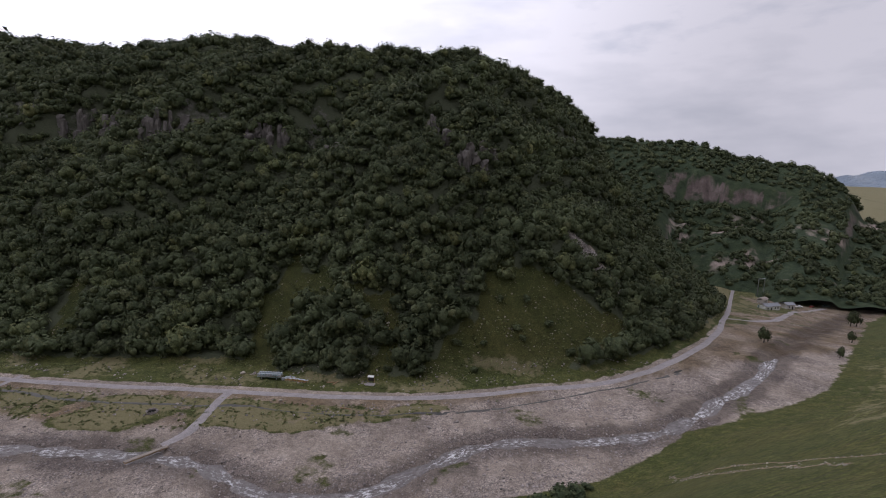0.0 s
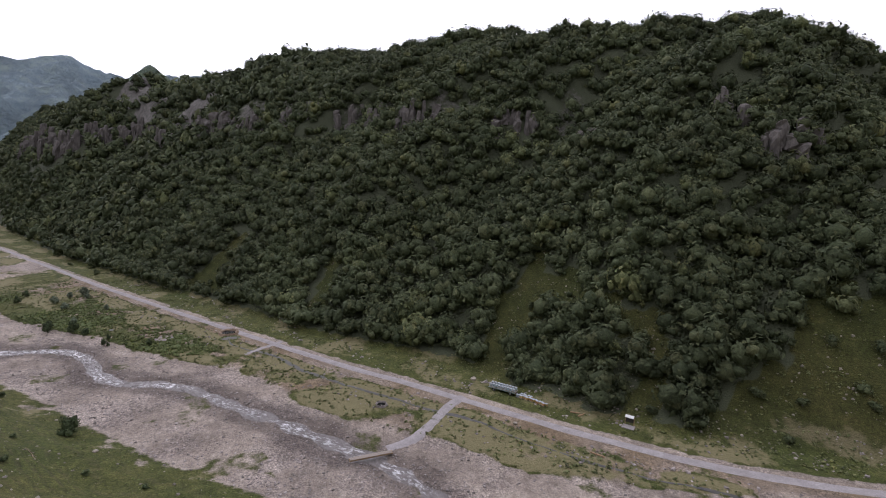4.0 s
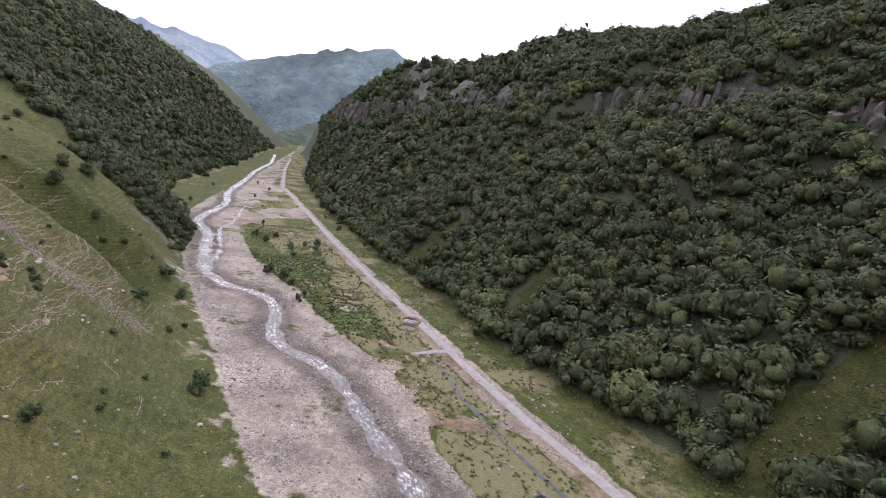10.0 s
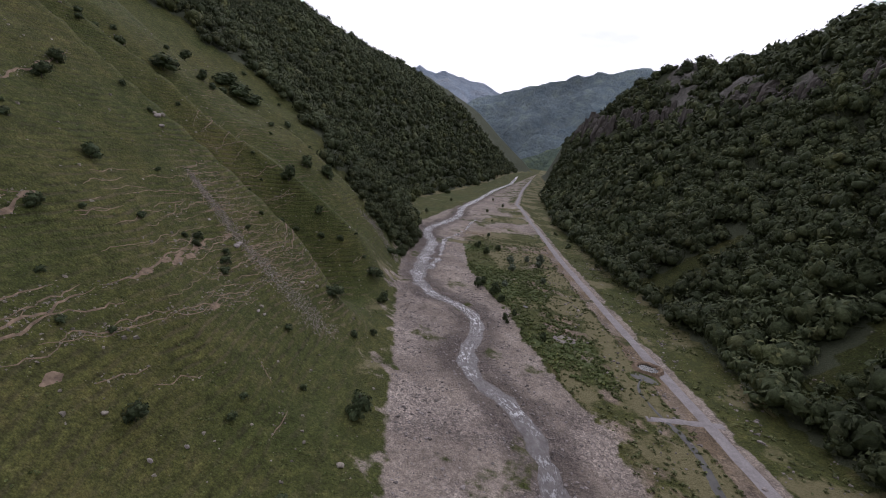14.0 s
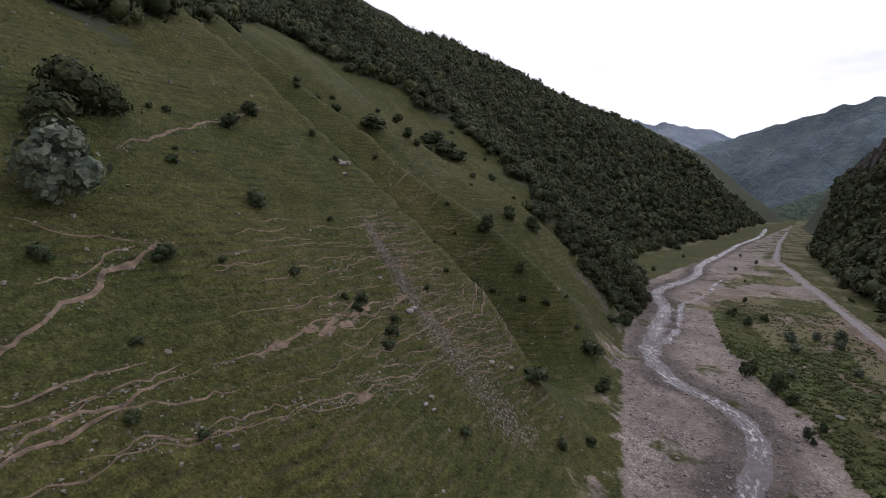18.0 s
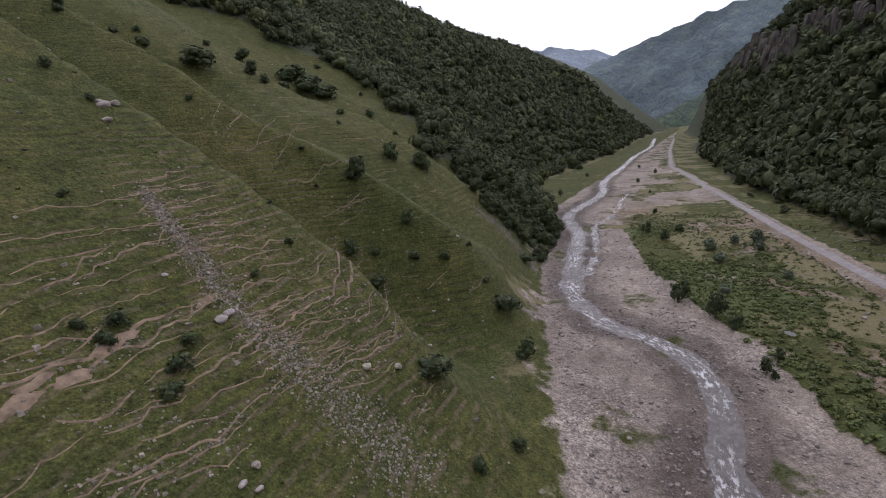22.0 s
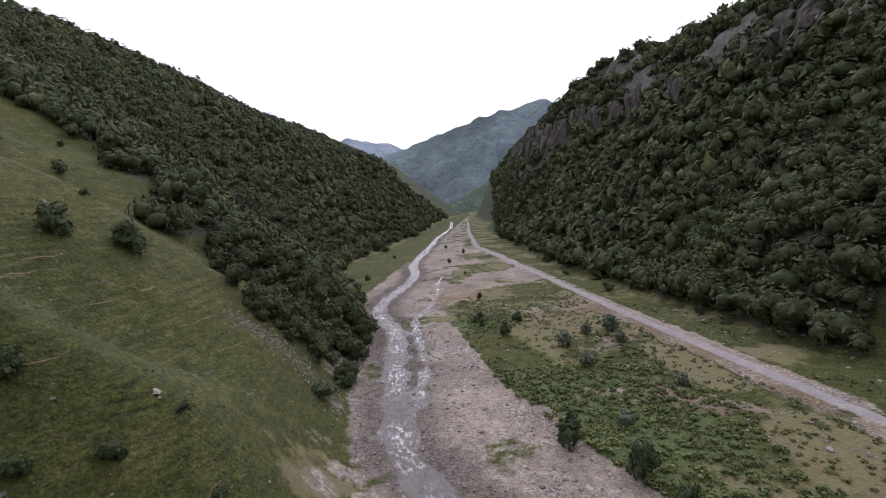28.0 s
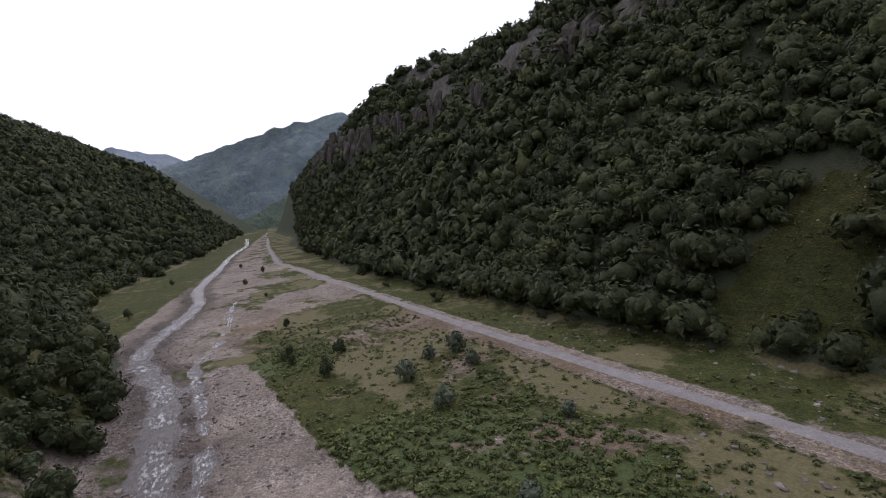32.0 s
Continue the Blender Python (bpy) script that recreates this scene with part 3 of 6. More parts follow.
def zones(x, y):
    """Shares of gravel, lush herbs and dry grass on the ground."""
    dr, _ = away(x, y, FOOT_R)
    dl = -away(x, y, FOOT_L)[0]
    dt, _ = away(x, y, TRACK)
    dg, _ = away(x, y, GREEN_EDGE)
    n = lumps(x, y, 26, 31, 3)
    m = lumps(x, y, 60, 32, 3)
    floor = (1 - smooth(-3, 3, dr)) * (1 - smooth(-2, 4, dl))
    gravel = floor * 1.0
    verge = smooth(2, 4, dt)
    gravel = gravel * (1 - verge * (0.88 + 0.15 * n))
    green = smooth(-0.5, 1.0, dg) * (1 - smooth(-6, -3, dt)) * smooth(-275, -250, x) * (1 - smooth(15, 40, x))
    gravel = gravel * (1 - green * np.clip(0.98 + 0.6 * n + 0.35 * lumps(x, y, 11, 34, 3) - 0.22 * smooth(-34, -14, dt) - 0.15 * smooth(-70, -20, x), 0.12, 1))
    upper = smooth(-245, -275, x) * smooth(26, 38, y) * (1 - smooth(-3, -1, dt))
    gravel = gravel * (1 - upper * np.clip(0.5 + 0.5 * m, 0, 1))
    left = smooth(-262, -290, x) * (1 - smooth(3, 9, y + 0 * x)) + smooth(-420, -520, x) * 0.5
    gravel = gravel * (1 - 0.85 * np.clip(left, 0, 1))
    down = smooth(55, 75, x) * smooth(-4, 14, np.abs(away(x, y, RIVER_D)[0]) - 16)
    gravel = gravel * (1 - down * np.clip(0.6 + 0.5 * m, 0, 1))
    isle = 0.5 * smooth(0.12, 0.45, lumps(x, y, 26, 37, 4) - 0.12)
    gravel = gravel * (1 - isle * (1 - green))
    strip = smooth(13, 3, dl) * smooth(-5, 0, dl) * smooth(-60, -80, x) * np.clip(0.5 + 0.6 * n, 0, 1)
    foot = smooth(12, 0, dl) * smooth(-3, 1, dl) * smooth(-300, -270, x) * smooth(-50, -80, x)
    gravel = np.maximum(gravel, foot * np.clip(0.42 + 0.45 * n + 0.3 * lumps(x, y, 6, 38, 2), 0, 0.9))
    for poly in (SCREE,):
        gravel = np.where(within(x, y, poly), 1.0, gravel)
    lush = green * np.clip(0.45 + 0.8 * m, 0, 1) * smooth(-8, -16, dt) * smooth(-130, -160, x)
    dry = np.clip(green * np.clip(0.30 + 0.5 * n + 0.3 * smooth(-34, -16, dt), 0, 0.8) * (1 - lush) + verge * (1 - smooth(4, 14, dr)) * (0.35 + 0.4 * n) + upper * (0.42 + 0.4 * n) + down * 0.45 + 0.6 * strip + 0.35 * isle * (1 - green) + np.clip(left, 0, 1) * 0.3, 0, 1)
    return gravel, lush, dry


def rock_mask(x, y):
    dr, _ = away(x, y, FOOT_R)
    band = smooth(80, 86, dr) * smooth(104 + 14 * smooth(-300, -420, x), 97 + 14 * smooth(-300, -420, x), dr) * smooth(-0.35, 0.25, lumps(x, y * 0.3, 55, 41, 3))
    return np.clip(0.5 * band * (1 + 1.2 * smooth(-300, -420, x)), 0, 0.95)


def wood_right(x, y):
    """Where the right-hand wood stands."""
    dr, _ = away(x, y, FOOT_R)
    k = (dr > 2.0) & (dr < 240)
    for poly in CLEARINGS:
        k &= ~within(x, y, poly)
    k |= within(x, y, THICKET)
    return k & ~within(x, y, SCREE)


GRASS_LANE = [(-262, -16), (-251, 0), (-242, 5), (-236, 14), (-232, 21)]
SUMMIT_WOOD = [(-106, -29), (-120, -41), (-146, -80), (-190, -134), (-220, -156), (-150, -260), (-40, -200), (-70, -60)]


def wood_left(x, y):
    x, y = x + 7 * lumps(x, y, 34, 47, 3), y + 5 * lumps(x, y, 30, 48, 3)
    edge = np.interp(y, [-400, -200, -154, -128, -104, -86, -60, -45, -15, 2, 8, 23], [-40, -100, -205, -226, -235, -246, -266, -255, -236, -238, -257, -315])
    dl = -away(x, y, FOOT_L)[0]
    lane = away(x, y, GRASS_LANE)[0]
    top = within(x, y, SUMMIT_WOOD)
    return ((x < edge) & (np.abs(lane) > 3.8) | top) & (dl > 1.5) & (dl < 330)


def wood_mask(x, y):
    return 0.9 * (wood_right(x, y) | wood_left(x, y))


def dirt_mask(x, y):
    """Bare trodden earth beside the stone chute."""
    d, _ = away(x, y, TALUS)
    k = smooth(12, 4, np.abs(d - 6)) * smooth(-1, 6, y) * smooth(47, 37, y)
    return k * np.clip(0.24 + 0.34 * lumps(x, y, 5, 58, 3), 0, 0.5)


def tread_mask(x, y):
    """How much the slope is stepped and worn by cattle."""
    dl = -away(x, y, FOOT_L)[0]
    k = 0.22 + 0.75 * smooth(-150, -145, x) * smooth(-125, -131, x) * smooth(-1, 9, y) * smooth(49, 40, y)
    k = k + 0.45 * smooth(-131, -129, x) * smooth(-92, -108, x) * smooth(7, 19, y) * smooth(47, 37, y)
    k = k + 0.5 * smooth(-166, -161, x) * smooth(-151, -156, x) * smooth(-25, -3, y) + 0.4 * smooth(-198, -192, x) * smooth(-182, -188, x)
    return np.clip(k, 0, 1) * smooth(3, 9, dl) * smooth(140, 100, dl)


def soil_mask(x, y):
    """Stony brown soil of the flats between gravel bank and road."""
    dg, dt = away(x, y, GREEN_EDGE)[0], away(x, y, TRACK)[0]
    return smooth(0.5, 3, dg) * smooth(2, -1, dt) * smooth(-330, -280, x) * np.clip(0.75 + 0.5 * lumps(x, y, 22, 67, 3), 0, 1)


def dark_grass_mask(x, y):
    """Darker grass on the wooded side."""
    return smooth(-2, 5, away(x, y, FOOT_R)[0]) * 1.0


def wet_mask(x, y):
    d = np.abs(away(x, y, RIVER_D)[0]) + 1.5 * lumps(x, y, 11, 59, 3)
    return 0.85 * smooth(7.5, 4.0, d) + 0.4 * smooth(0.1, 0.5, lumps(x, y, 30, 60, 3)) * smooth(26, 10, d)


def slope_mask(x, y):
    return smooth(4, 14, -away(x, y, FOOT_L)[0])


ground = tagged(
    grid_object("ground", GX, GY, height, GROUND, [("gravel", lambda x, y: zones(x, y)[0]), ("lush", lambda x, y: zones(x, y)[1]), ("dry", lambda x, y: zones(x, y)[2]), ("dirt", dirt_mask), ("wet", wet_mask), ("rock", rock_mask), ("slope", slope_mask), ("wood", wood_mask), ("tread", tread_mask), ("soil", soil_mask), ("rough", dark_grass_mask)]),
    "stony river flats with grass and steep green valley sides", "ground", kind="structure")


# ---- distant mountains ----
def ridge_object(name, ridge, slope, box, step, material, label, rough=12.0, cliff=None, seed=0):
    """A mountain that falls away from the line of its ridge."""
    pts = np.array(ridge, float)
    run = np.r_[0, np.cumsum(np.hypot(*np.diff(pts[:, :2], axis=0).T))]

    def z(x, y):
        d, along = away(x, y, pts[:, :2])
        front = np.abs(d)
        top = np.interp(along, run, pts[:, 2])
        n = lumps(x, y, step * 26, seed, 5)
        spur = np.abs(lumps(x, y, step * 40, seed + 7, 3))
        fall = slope * front
        if cliff:
            k = (top + 36) / 230
            big = 14 + 62 * smooth(190, 222, along) * smooth(352, 318, along)
            fall = np.where(d < 0, k * (1.15 * np.minimum(front, 45) + big * (0.75 + 0.5 * n) * smooth(44 + n * 22, 56 + n * 22, front) + slope * np.maximum(front - 50, 0)), 0.2 * front)
        return np.maximum(top - fall + rough * (n + 0.7 * spur - 0.4) * smooth(0, step * 10, front) + rough * 0.25 * lumps(x, y, step * 5, seed + 3, 3), -60)

    xs, ys = np.arange(box[0], box[1], step), np.arange(box[2], box[3], step)
    return tagged(grid_object(name, xs, ys, z, material), label, "mountain", kind="structure")


# farthest ridges; their haze is painted, there is no volume
ridge_object("backdrop_peaks", [(-3500, -1900, 720), (-3700, -1520, 650), (-3720, -1480, 680), (-3770, -1380, 610), (-3830, -1230, 570), (-3850, -1190, 600), (-3900, -1070, 560), (-3930, -1000, 590), (-3990, -850, 540), (-4030, -700, 525), (-4060, -580, 470), (-4060, -400, 440), (-4030, 0, 430), (-3900, 500, 460)], 0.42, (-4650, -2400, -2500, 900), 32, MOUNTAIN_FAR, "jagged mountain ridge far up the valley, painted in haze blue", 42, seed=4)
# the haze on this ridge and the spur lies in their materials' colours
ridge_object("backdrop_ridge", [(-2180, -520, 120), (-2150, -360, 240), (-2180, -218, 284), (-2190, -90, 328), (-2195, 45, 362), (-2190, 195, 390), (-2185, 285, 418), (-2175, 350, 385), (-2150, 460, 350), (-2100, 900, 420)], 0.5, (-2700, -1120, -700, 1100), 15, MOUNTAIN_MID, "wooded mountain with bare grassy summit, haze put into its colour", 46, seed=9)
ridge_object("backdrop_spur", [(-1640, 420, 330), (-1475, 260, 200), (-1460, 106, 104), (-1457, 1, 52), (-1451, -87, 14), (-1445, -150, -10)], 0.72, (-1800, -1030, -300, 800), 9, MOUNTAIN_SPUR, "steep wooded spur closing the upper valley, paled by painted haze", 16, seed=15)
ridge_object("backdrop_blue", [(600, 2990, -50), (865, 2913, -5), (922, 2896, 17), (1047, 2854, 40), (1250, 2760, 65), (1600, 2500, 100)], 0.45, (200, 2200, 1900, 3500), 36, MOUNTAIN_FAR, "mountain down the valley, painted in haze blue", 40, seed=23)
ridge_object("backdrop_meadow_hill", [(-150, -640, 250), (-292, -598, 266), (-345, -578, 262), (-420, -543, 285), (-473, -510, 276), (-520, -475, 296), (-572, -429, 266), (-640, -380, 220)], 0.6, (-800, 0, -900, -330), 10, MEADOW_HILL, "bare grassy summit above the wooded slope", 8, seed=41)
HILL_C = [(-150, 690, 100), (-28, 680, 93), (4, 681, 91), (67, 680, 86), (96, 678, 84), (125, 675, 70), (167, 667, 63), (192, 660, 59), (216, 654, 45), (231, 650, 28), (241, 646, 8), (256, 641, 4), (330, 600, -22), (420, 560, -36)]
hill_c = ridge_object("backdrop_cliff_hill", HILL_C, 0.8, (-150, 482, 432, 900), 4, None, "wooded hill with a long pink cliff band", 4, cliff=True, seed=31)


def hill_c_material():
    m = Mat("wooded_hill_with_cliff")
    geo = m.n.new("ShaderNodeNewGeometry")
    sep = m.n.new("ShaderNodeSeparateXYZ")
    m.l.new(geo.outputs["Normal"], sep.inputs[0])
    steep = m.ramp(sep.outputs["Z"], (0.42, 1.0), (0.56, 0.0))
    f = m.noise(0.12, 6, 0.7)
    wood = m.ramp(f, (0.3, (0.022, 0.036, 0.02)), (0.55, (0.05, 0.07, 0.036)), (0.75, (0.085, 0.10, 0.05)))
    rock = m.ramp(m.noise(0.06, 7, 0.7, stretch=(1.6, 1.6, 0.18)), (0.3, (0.085, 0.065, 0.06)), (0.5, (0.18, 0.14, 0.13)), (0.72, (0.30, 0.25, 0.23)))
    talus = m.ramp(m.noise(0.02, 5, 0.6, stretch=(1, 1, 0.6)), (0.56, 0.0), (0.62, 1.0))
    pos = m.n.new("ShaderNodeSeparateXYZ")
    m.l.new(m.coords(), pos.inputs[0])
    low = m.ramp(m.math("ADD", m.math("MULTIPLY", pos.outputs["Z"], 0.01), 0.5), (0.20, 0.0), (0.28, 1.0), (0.56, 1.0), (0.66, 0.0))
    c = m.mix(m.math("MULTIPLY", talus, low), wood, (0.36, 0.29, 0.25))
    c = m.mix(m.math("MULTIPLY", steep, m.ramp(m.noise(0.035, 6, 0.7), (0.40, 0.0), (0.50, 1.0))), c, rock)
    return m.done(c, 0.95, f, 3.0, 0.8)


hill_c.data.materials.clear()
hill_c.data.materials.append(hill_c_material())


# ---- road, water, worn paths ----
def ribbon(name, line, width, z, material, wobble=0.3, step=2.0, seed=1, cols=5, lip=0.1, ends=False):
    p = dense(line, step)
    if ends:
        off = 0.5 * np.stack([lumps(p[:, 0], p[:, 1], 5.0, seed, 2), lumps(p[:, 0], p[:, 1], 5.0, seed + 1, 2)], 1)
        p = p + off * np.clip(np.minimum(np.arange(len(p)), np.arange(len(p))[::-1]) / 3, 0, 1)[:, None]
    d = np.gradient(p, axis=0)
    d /= np.hypot(*d.T)[:, None] + 1e-9
    nrm = np.stack([-d[:, 1], d[:, 0]], 1)
    rng = np.random.RandomState(seed)
    n = len(p)
    taper = np.ones(n)
    if ends:
        u = np.linspace(0, 1, n)
        taper = np.clip(np.minimum(u, 1 - u) * 6, 0.12, 1)
    m = min(5, n)
    soft = np.ones(m) / m
    a = (width / 2 + wobble * np.convolve(rng.uniform(-1, 1, n), soft, "same") * 1.6) * taper
    b = (width / 2 + wobble * np.convolve(rng.uniform(-1, 1, n), soft, "same") * 1.6) * taper
    rows, flow = [], []
    for k in range(cols):
        u = k / (cols - 1)
        flow.append(np.c_[np.full(n, u * width), np.arange(n) * step, np.full(n, 1 - abs(2 * u - 1))])
        q = p + nrm * (a * (1 - u) - b * u)[:, None]
        zz = z(q[:, 0], q[:, 1]) if callable(z) else np.full(n, float(z))
        rows.append(np.c_[q, zz - (lip if k in (0, cols - 1) else 0.0)])
    v = np.stack(rows, 1).reshape(-1, 3)
    i = (np.arange(n - 1)[:, None] * cols + np.arange(cols - 1)[None]).ravel()
    q = np.stack([i, i + cols, i + cols + 1, i + 1], 1)
    me = mesh_from(name, v, q, material)
    if name.startswith("water"):
        f = np.stack(flow, 1).reshape(-1, 3).astype(np.float32)
        me.attributes.new("mid", "FLOAT", "POINT").data.foreach_set("value", f[:, 2].copy())
        f[:, 2] = 0
        me.attributes.new("flow", "FLOAT_VECTOR", "POINT").data.foreach_set("vector", f.ravel())
    return new(name, me)


def above(lift):
    return lambda x, y: height(x, y) + lift


road = tagged(ribbon("road", TRACK, 3.2, above(0.12), ROAD, 0.25, lip=0.24), "pale grey unpaved valley road", "road", kind="structure")
tagged(ribbon("road_branch", BRANCH, 3.0, above(0.2), ROAD, 0.25, lip=0.34, seed=4), "short gravel branch leading down to the ford", "road", kind="structure")
tagged(ribbon("road_spur", SPUR, 2.2, above(0.14), ROAD, 0.4, lip=0.26, seed=14), "short gravel pull-out beside the road", "road", kind="structure")
tagged(ribbon("road_village", [(72, 292), (84, 294), (99, 316), (125, 391), (155, 434)], 4.0, above(0.09), ROAD, 0.4, seed=6), "gravel side road to the hamlet", "road", kind="structure")
river = tagged(ribbon("water", RIVER, 11.0, lambda x, y: floor_fall(x, y) - 0.42, WATER, 0.3, cols=7, lip=0.0), "shallow grey mountain river with white riffles", "river", kind="structure")
tagged(ribbon("water_side", SIDE_CHANNEL, 6.5, -0.40, WATER, 0.3, seed=7, lip=0.0), "narrow side channel of the river", "river", kind="structure")


def dark_water():
    m = Mat("still_dark_water")
    f = m.noise(0.8, 4)
    m.b.inputs["Specular IOR Level"].default_value = 0.5
    return m.done(m.ramp(f, (0.3, (0.05, 0.047, 0.042)), (0.7, (0.10, 0.095, 0.085))), 0.55, f, 0.04, 0.3)


STILL = dark_water()
tagged(ribbon("water_ditch", DITCH, 0.8, above(0.05), STILL, 0.5, seed=9, lip=0.04), "narrow dark ditch beside the road", "ditch", kind="structure")


# ---- trees and bushes ----
def ico(level=0):
    """Corners and faces of an icosahedron."""
    bm = bmesh.new()
    bmesh.ops.create_icosphere(bm, subdivisions=level + 1, radius=1.0)
    v = np.array([w.co[:] for w in bm.verts])
    f = np.array([[w.index for w in g.verts] for g in bm.faces])
    bm.free()
    return v, f


ICO_V, ICO_F = ico(0)


def crown_parts(rng, blobs, leaves, wide, tall, leaf, base=0.25, core=0.86):
    """A crown of leaf sprays round a few dark cores: corners, triangles, quads. It spans 1 across where wide is 1."""
    cs, rs = [], []
    for k in range(blobs):
        if k == 0:
            c, r = np.array([0, 0, base + tall * 0.5]), 0.36 * wide
        else:
            a, u = rng.uniform(0, 6.283) + k * 2.4, rng.uniform(0.12, 1.0)
            rad = wide * (0.40 * math.sqrt(max(0.0, 1 - (u - 0.35) ** 2 * 1.9))) * rng.uniform(0.6, 1.0)
            c, r = np.array([math.cos(a) * rad, math.sin(a) * rad, base + tall * u * 0.86]), wide * rng.uniform(0.15, 0.26)
        cs.append(c)
        rs.append(r)
    vs, tris, quads, n = [], [], [], 0
    for c, r in zip(cs, rs):
        v = ICO_V * (1 + rng.uniform(-0.28, 0.18, (len(ICO_V), 1))) * r * core * np.array([1, 1, 0.9]) + c
        vs.append(v)
        tris.append(ICO_F + n)
        n += len(v)
    w = np.array(rs) ** 2
    pick = rng.choice(len(cs), leaves, p=w / w.sum())
    for k in pick:
        d = rng.normal(size=3)
        d[2] = d[2] * 0.9 + 0.25
        d /= np.linalg.norm(d)
        p = cs[k] + d * rs[k] * rng.uniform(0.82, 1.22)
        t = np.cross(d, rng.normal(size=3))
        t /= np.linalg.norm(t)
        s = np.cross(d, t)
        tilt = rng.uniform(-0.7, 0.7)
        s = s * math.cos(tilt) + d * math.sin(tilt)
        h = leaf * rng.uniform(0.6, 1.25)
        q = [p - t * h * 0.9 - s * h * 0.3, p + s * h * -0.75 + t * h * 0.1, p + t * h + s * h * 0.25, p + s * h * 0.8 - t * h * 0.15]
        vs.append(np.array(q))
        if core < 0.81:
            vs[-1] = vs[-1][[0, 1, 3]] if k % 2 else vs[-1][[0, 2, 3]]
            tris.append(np.arange(3)[None] + n)
            n += 3
        else:
            quads.append(np.arange(4) + n)
            n += 4
    return np.concatenate(vs), np.concatenate(tris), np.array(quads, int).reshape(-1, 4)


def scatter_mesh(name, templates, places, material, rounded=True):
    """One mesh of many plants: places are x, y, z, width, height, turn, tone."""
    vs, ts, qs, tones, n = [], [], [], [], 0
    rng = np.random.RandomState(len(places))
    kind = rng.randint(0, len(templates), len(places))
    for k, (tv, tt, tq) in enumerate(templates):
        p = places[kind == k]
        if not len(p):
            continue
        c, s = np.cos(p[:, 5])[:, None], np.sin(p[:, 5])[:, None]
        x = (tv[None, :, 0] * c - tv[None, :, 1] * s) * p[:, 3:4] + p[:, 0:1]
        y = (tv[None, :, 0] * s + tv[None, :, 1] * c) * p[:, 3:4] + p[:, 1:2]
        z = tv[None, :, 2] * p[:, 4:5] + p[:, 2:3]
        vs.append(np.stack([x, y, z], -1).reshape(-1, 3))
        off = n + np.arange(len(p))[:, None, None] * len(tv)
        ts.append((tt[None] + off).reshape(-1, 3))
        if len(tq):
            qs.append((tq[None] + off).reshape(-1, 4))
        tones.append(np.repeat(p[:, 6], len(tv)))
        n += len(p) * len(tv)
    faces = [np.concatenate(ts)] + ([np.concatenate(qs)] if qs else [])
    return new(name, mesh_from(name, np.concatenate(vs), faces, material, rounded, np.concatenate(tones)))


rng = np.random.RandomState(7)
T_NEAR = [crown_parts(rng, 4, 100, 1.0, 0.62, 0.092, 0.12, 0.79) for _ in range(6)]
T_FAR = [crown_parts(rng, 3, 34, 1.0, 0.62, 0.17, 0.12, 0.78) for _ in range(5)]
T_BUSH = [crown_parts(rng, 6, 60, 1.0, 0.60, 0.10, 0.05) for _ in range(4)]


def sow(x0, x1, y0, y1, gap, seed):
    r = np.random.RandomState(seed)
    xs, ys = np.arange(x0, x1, gap), np.arange(y0, y1, gap * 0.66)
    X, Y = np.meshgrid(xs, ys)
    X = X + (np.arange(len(ys)) % 2)[:, None] * gap / 2
    return X.ravel() + r.uniform(-0.56, 0.56, X.size) * gap, Y.ravel() + r.uniform(-0.56, 0.56, X.size) * gap, r


def plants(x, y, r, size, squat=1.0, sink=0.12):
    w = size * (0.62 + 0.75 * r.uniform(size=len(x)) ** 1.4)
    h = w * squat * r.uniform(0.85, 1.25, len(x))
    return np.c_[x, y, height(x, y) - sink * h, w, h, r.uniform(0, 6.283, len(x)), np.clip(0.5 + 0.26 * r.normal(size=len(x)) + 0.12 * lumps(x, y, 45, 51, 2), 0, 1)]


# cliffs in the right-hand wood: place, half length, height
CLIFFS = [(-52, 233, 7, 13), (-33, 229, 8, 8), (-97, 222, 8, 7), (-131, 218, 9, 9), (-174, 201, 12, 10), (-205, 198, 10, 9), (-231, 197, 7, 12), (-269, 178, 13, 9), (-297, 168, 14, 10), (-330, 162, 14, 11), (-355, 158, 12, 12), (-385, 142, 12, 12), (-448, 142, 18, 17), (-472, 127, 14, 15), (-490, 113, 14, 18), (-508, 98, 14, 18), (-540, 90, 18, 18), (-575, 86, 18, 20), (-625, 80, 20, 20)]


def before_cliff(x, y):
    """The strip of slope just below a cliff, where no tall tree stands."""
    k = np.zeros(len(x), bool)
    for cx, cy, reach, tall in CLIFFS:
        d = (away(x, y, FOOT_R)[0] - away(np.array([cx]), np.array([cy]), FOOT_R)[0])
        k |= (np.abs(x - cx) < 0.9 * reach) & (np.abs(y - cy) < 40) & (d > -0.62 * tall) & (d < 1.0) & (lumps(x, y, 9, 78, 2) < 0.2)
    return k


def keep_right(x, y, r):
    k = wood_right(x, y) | (r.uniform(size=len(x)) < 0.012) & (away(x, y, FOOT_R)[0] > 3)
    thin = (rock_mask(x, y) > 0.4) & (r.uniform(size=len(x)) < 0.32 + 0.5 * (x < -380))
    return k & (away(x, y, FOOT_R)[0] < 180) & ~thin & ~before_cliff(x, y) & (r.uniform(size=len(x)) > 0.03)


def keep_left(x, y, r):
    return wood_left(x + r.normal(size=len(x)) * 3, y) & (r.uniform(size=len(x)) > 0.04)


def forest(name, box, gap, seed, keep, templates, size, label):
    x, y, r = sow(*box, gap, seed)
    k = keep(x, y, r)
    x, y = x[k], y[k]
    ob = scatter_mesh(name, templates, plants(x, y, r, size, 1.05), FOREST)
    return tagged(ob, label, "forest", kind="stuff")


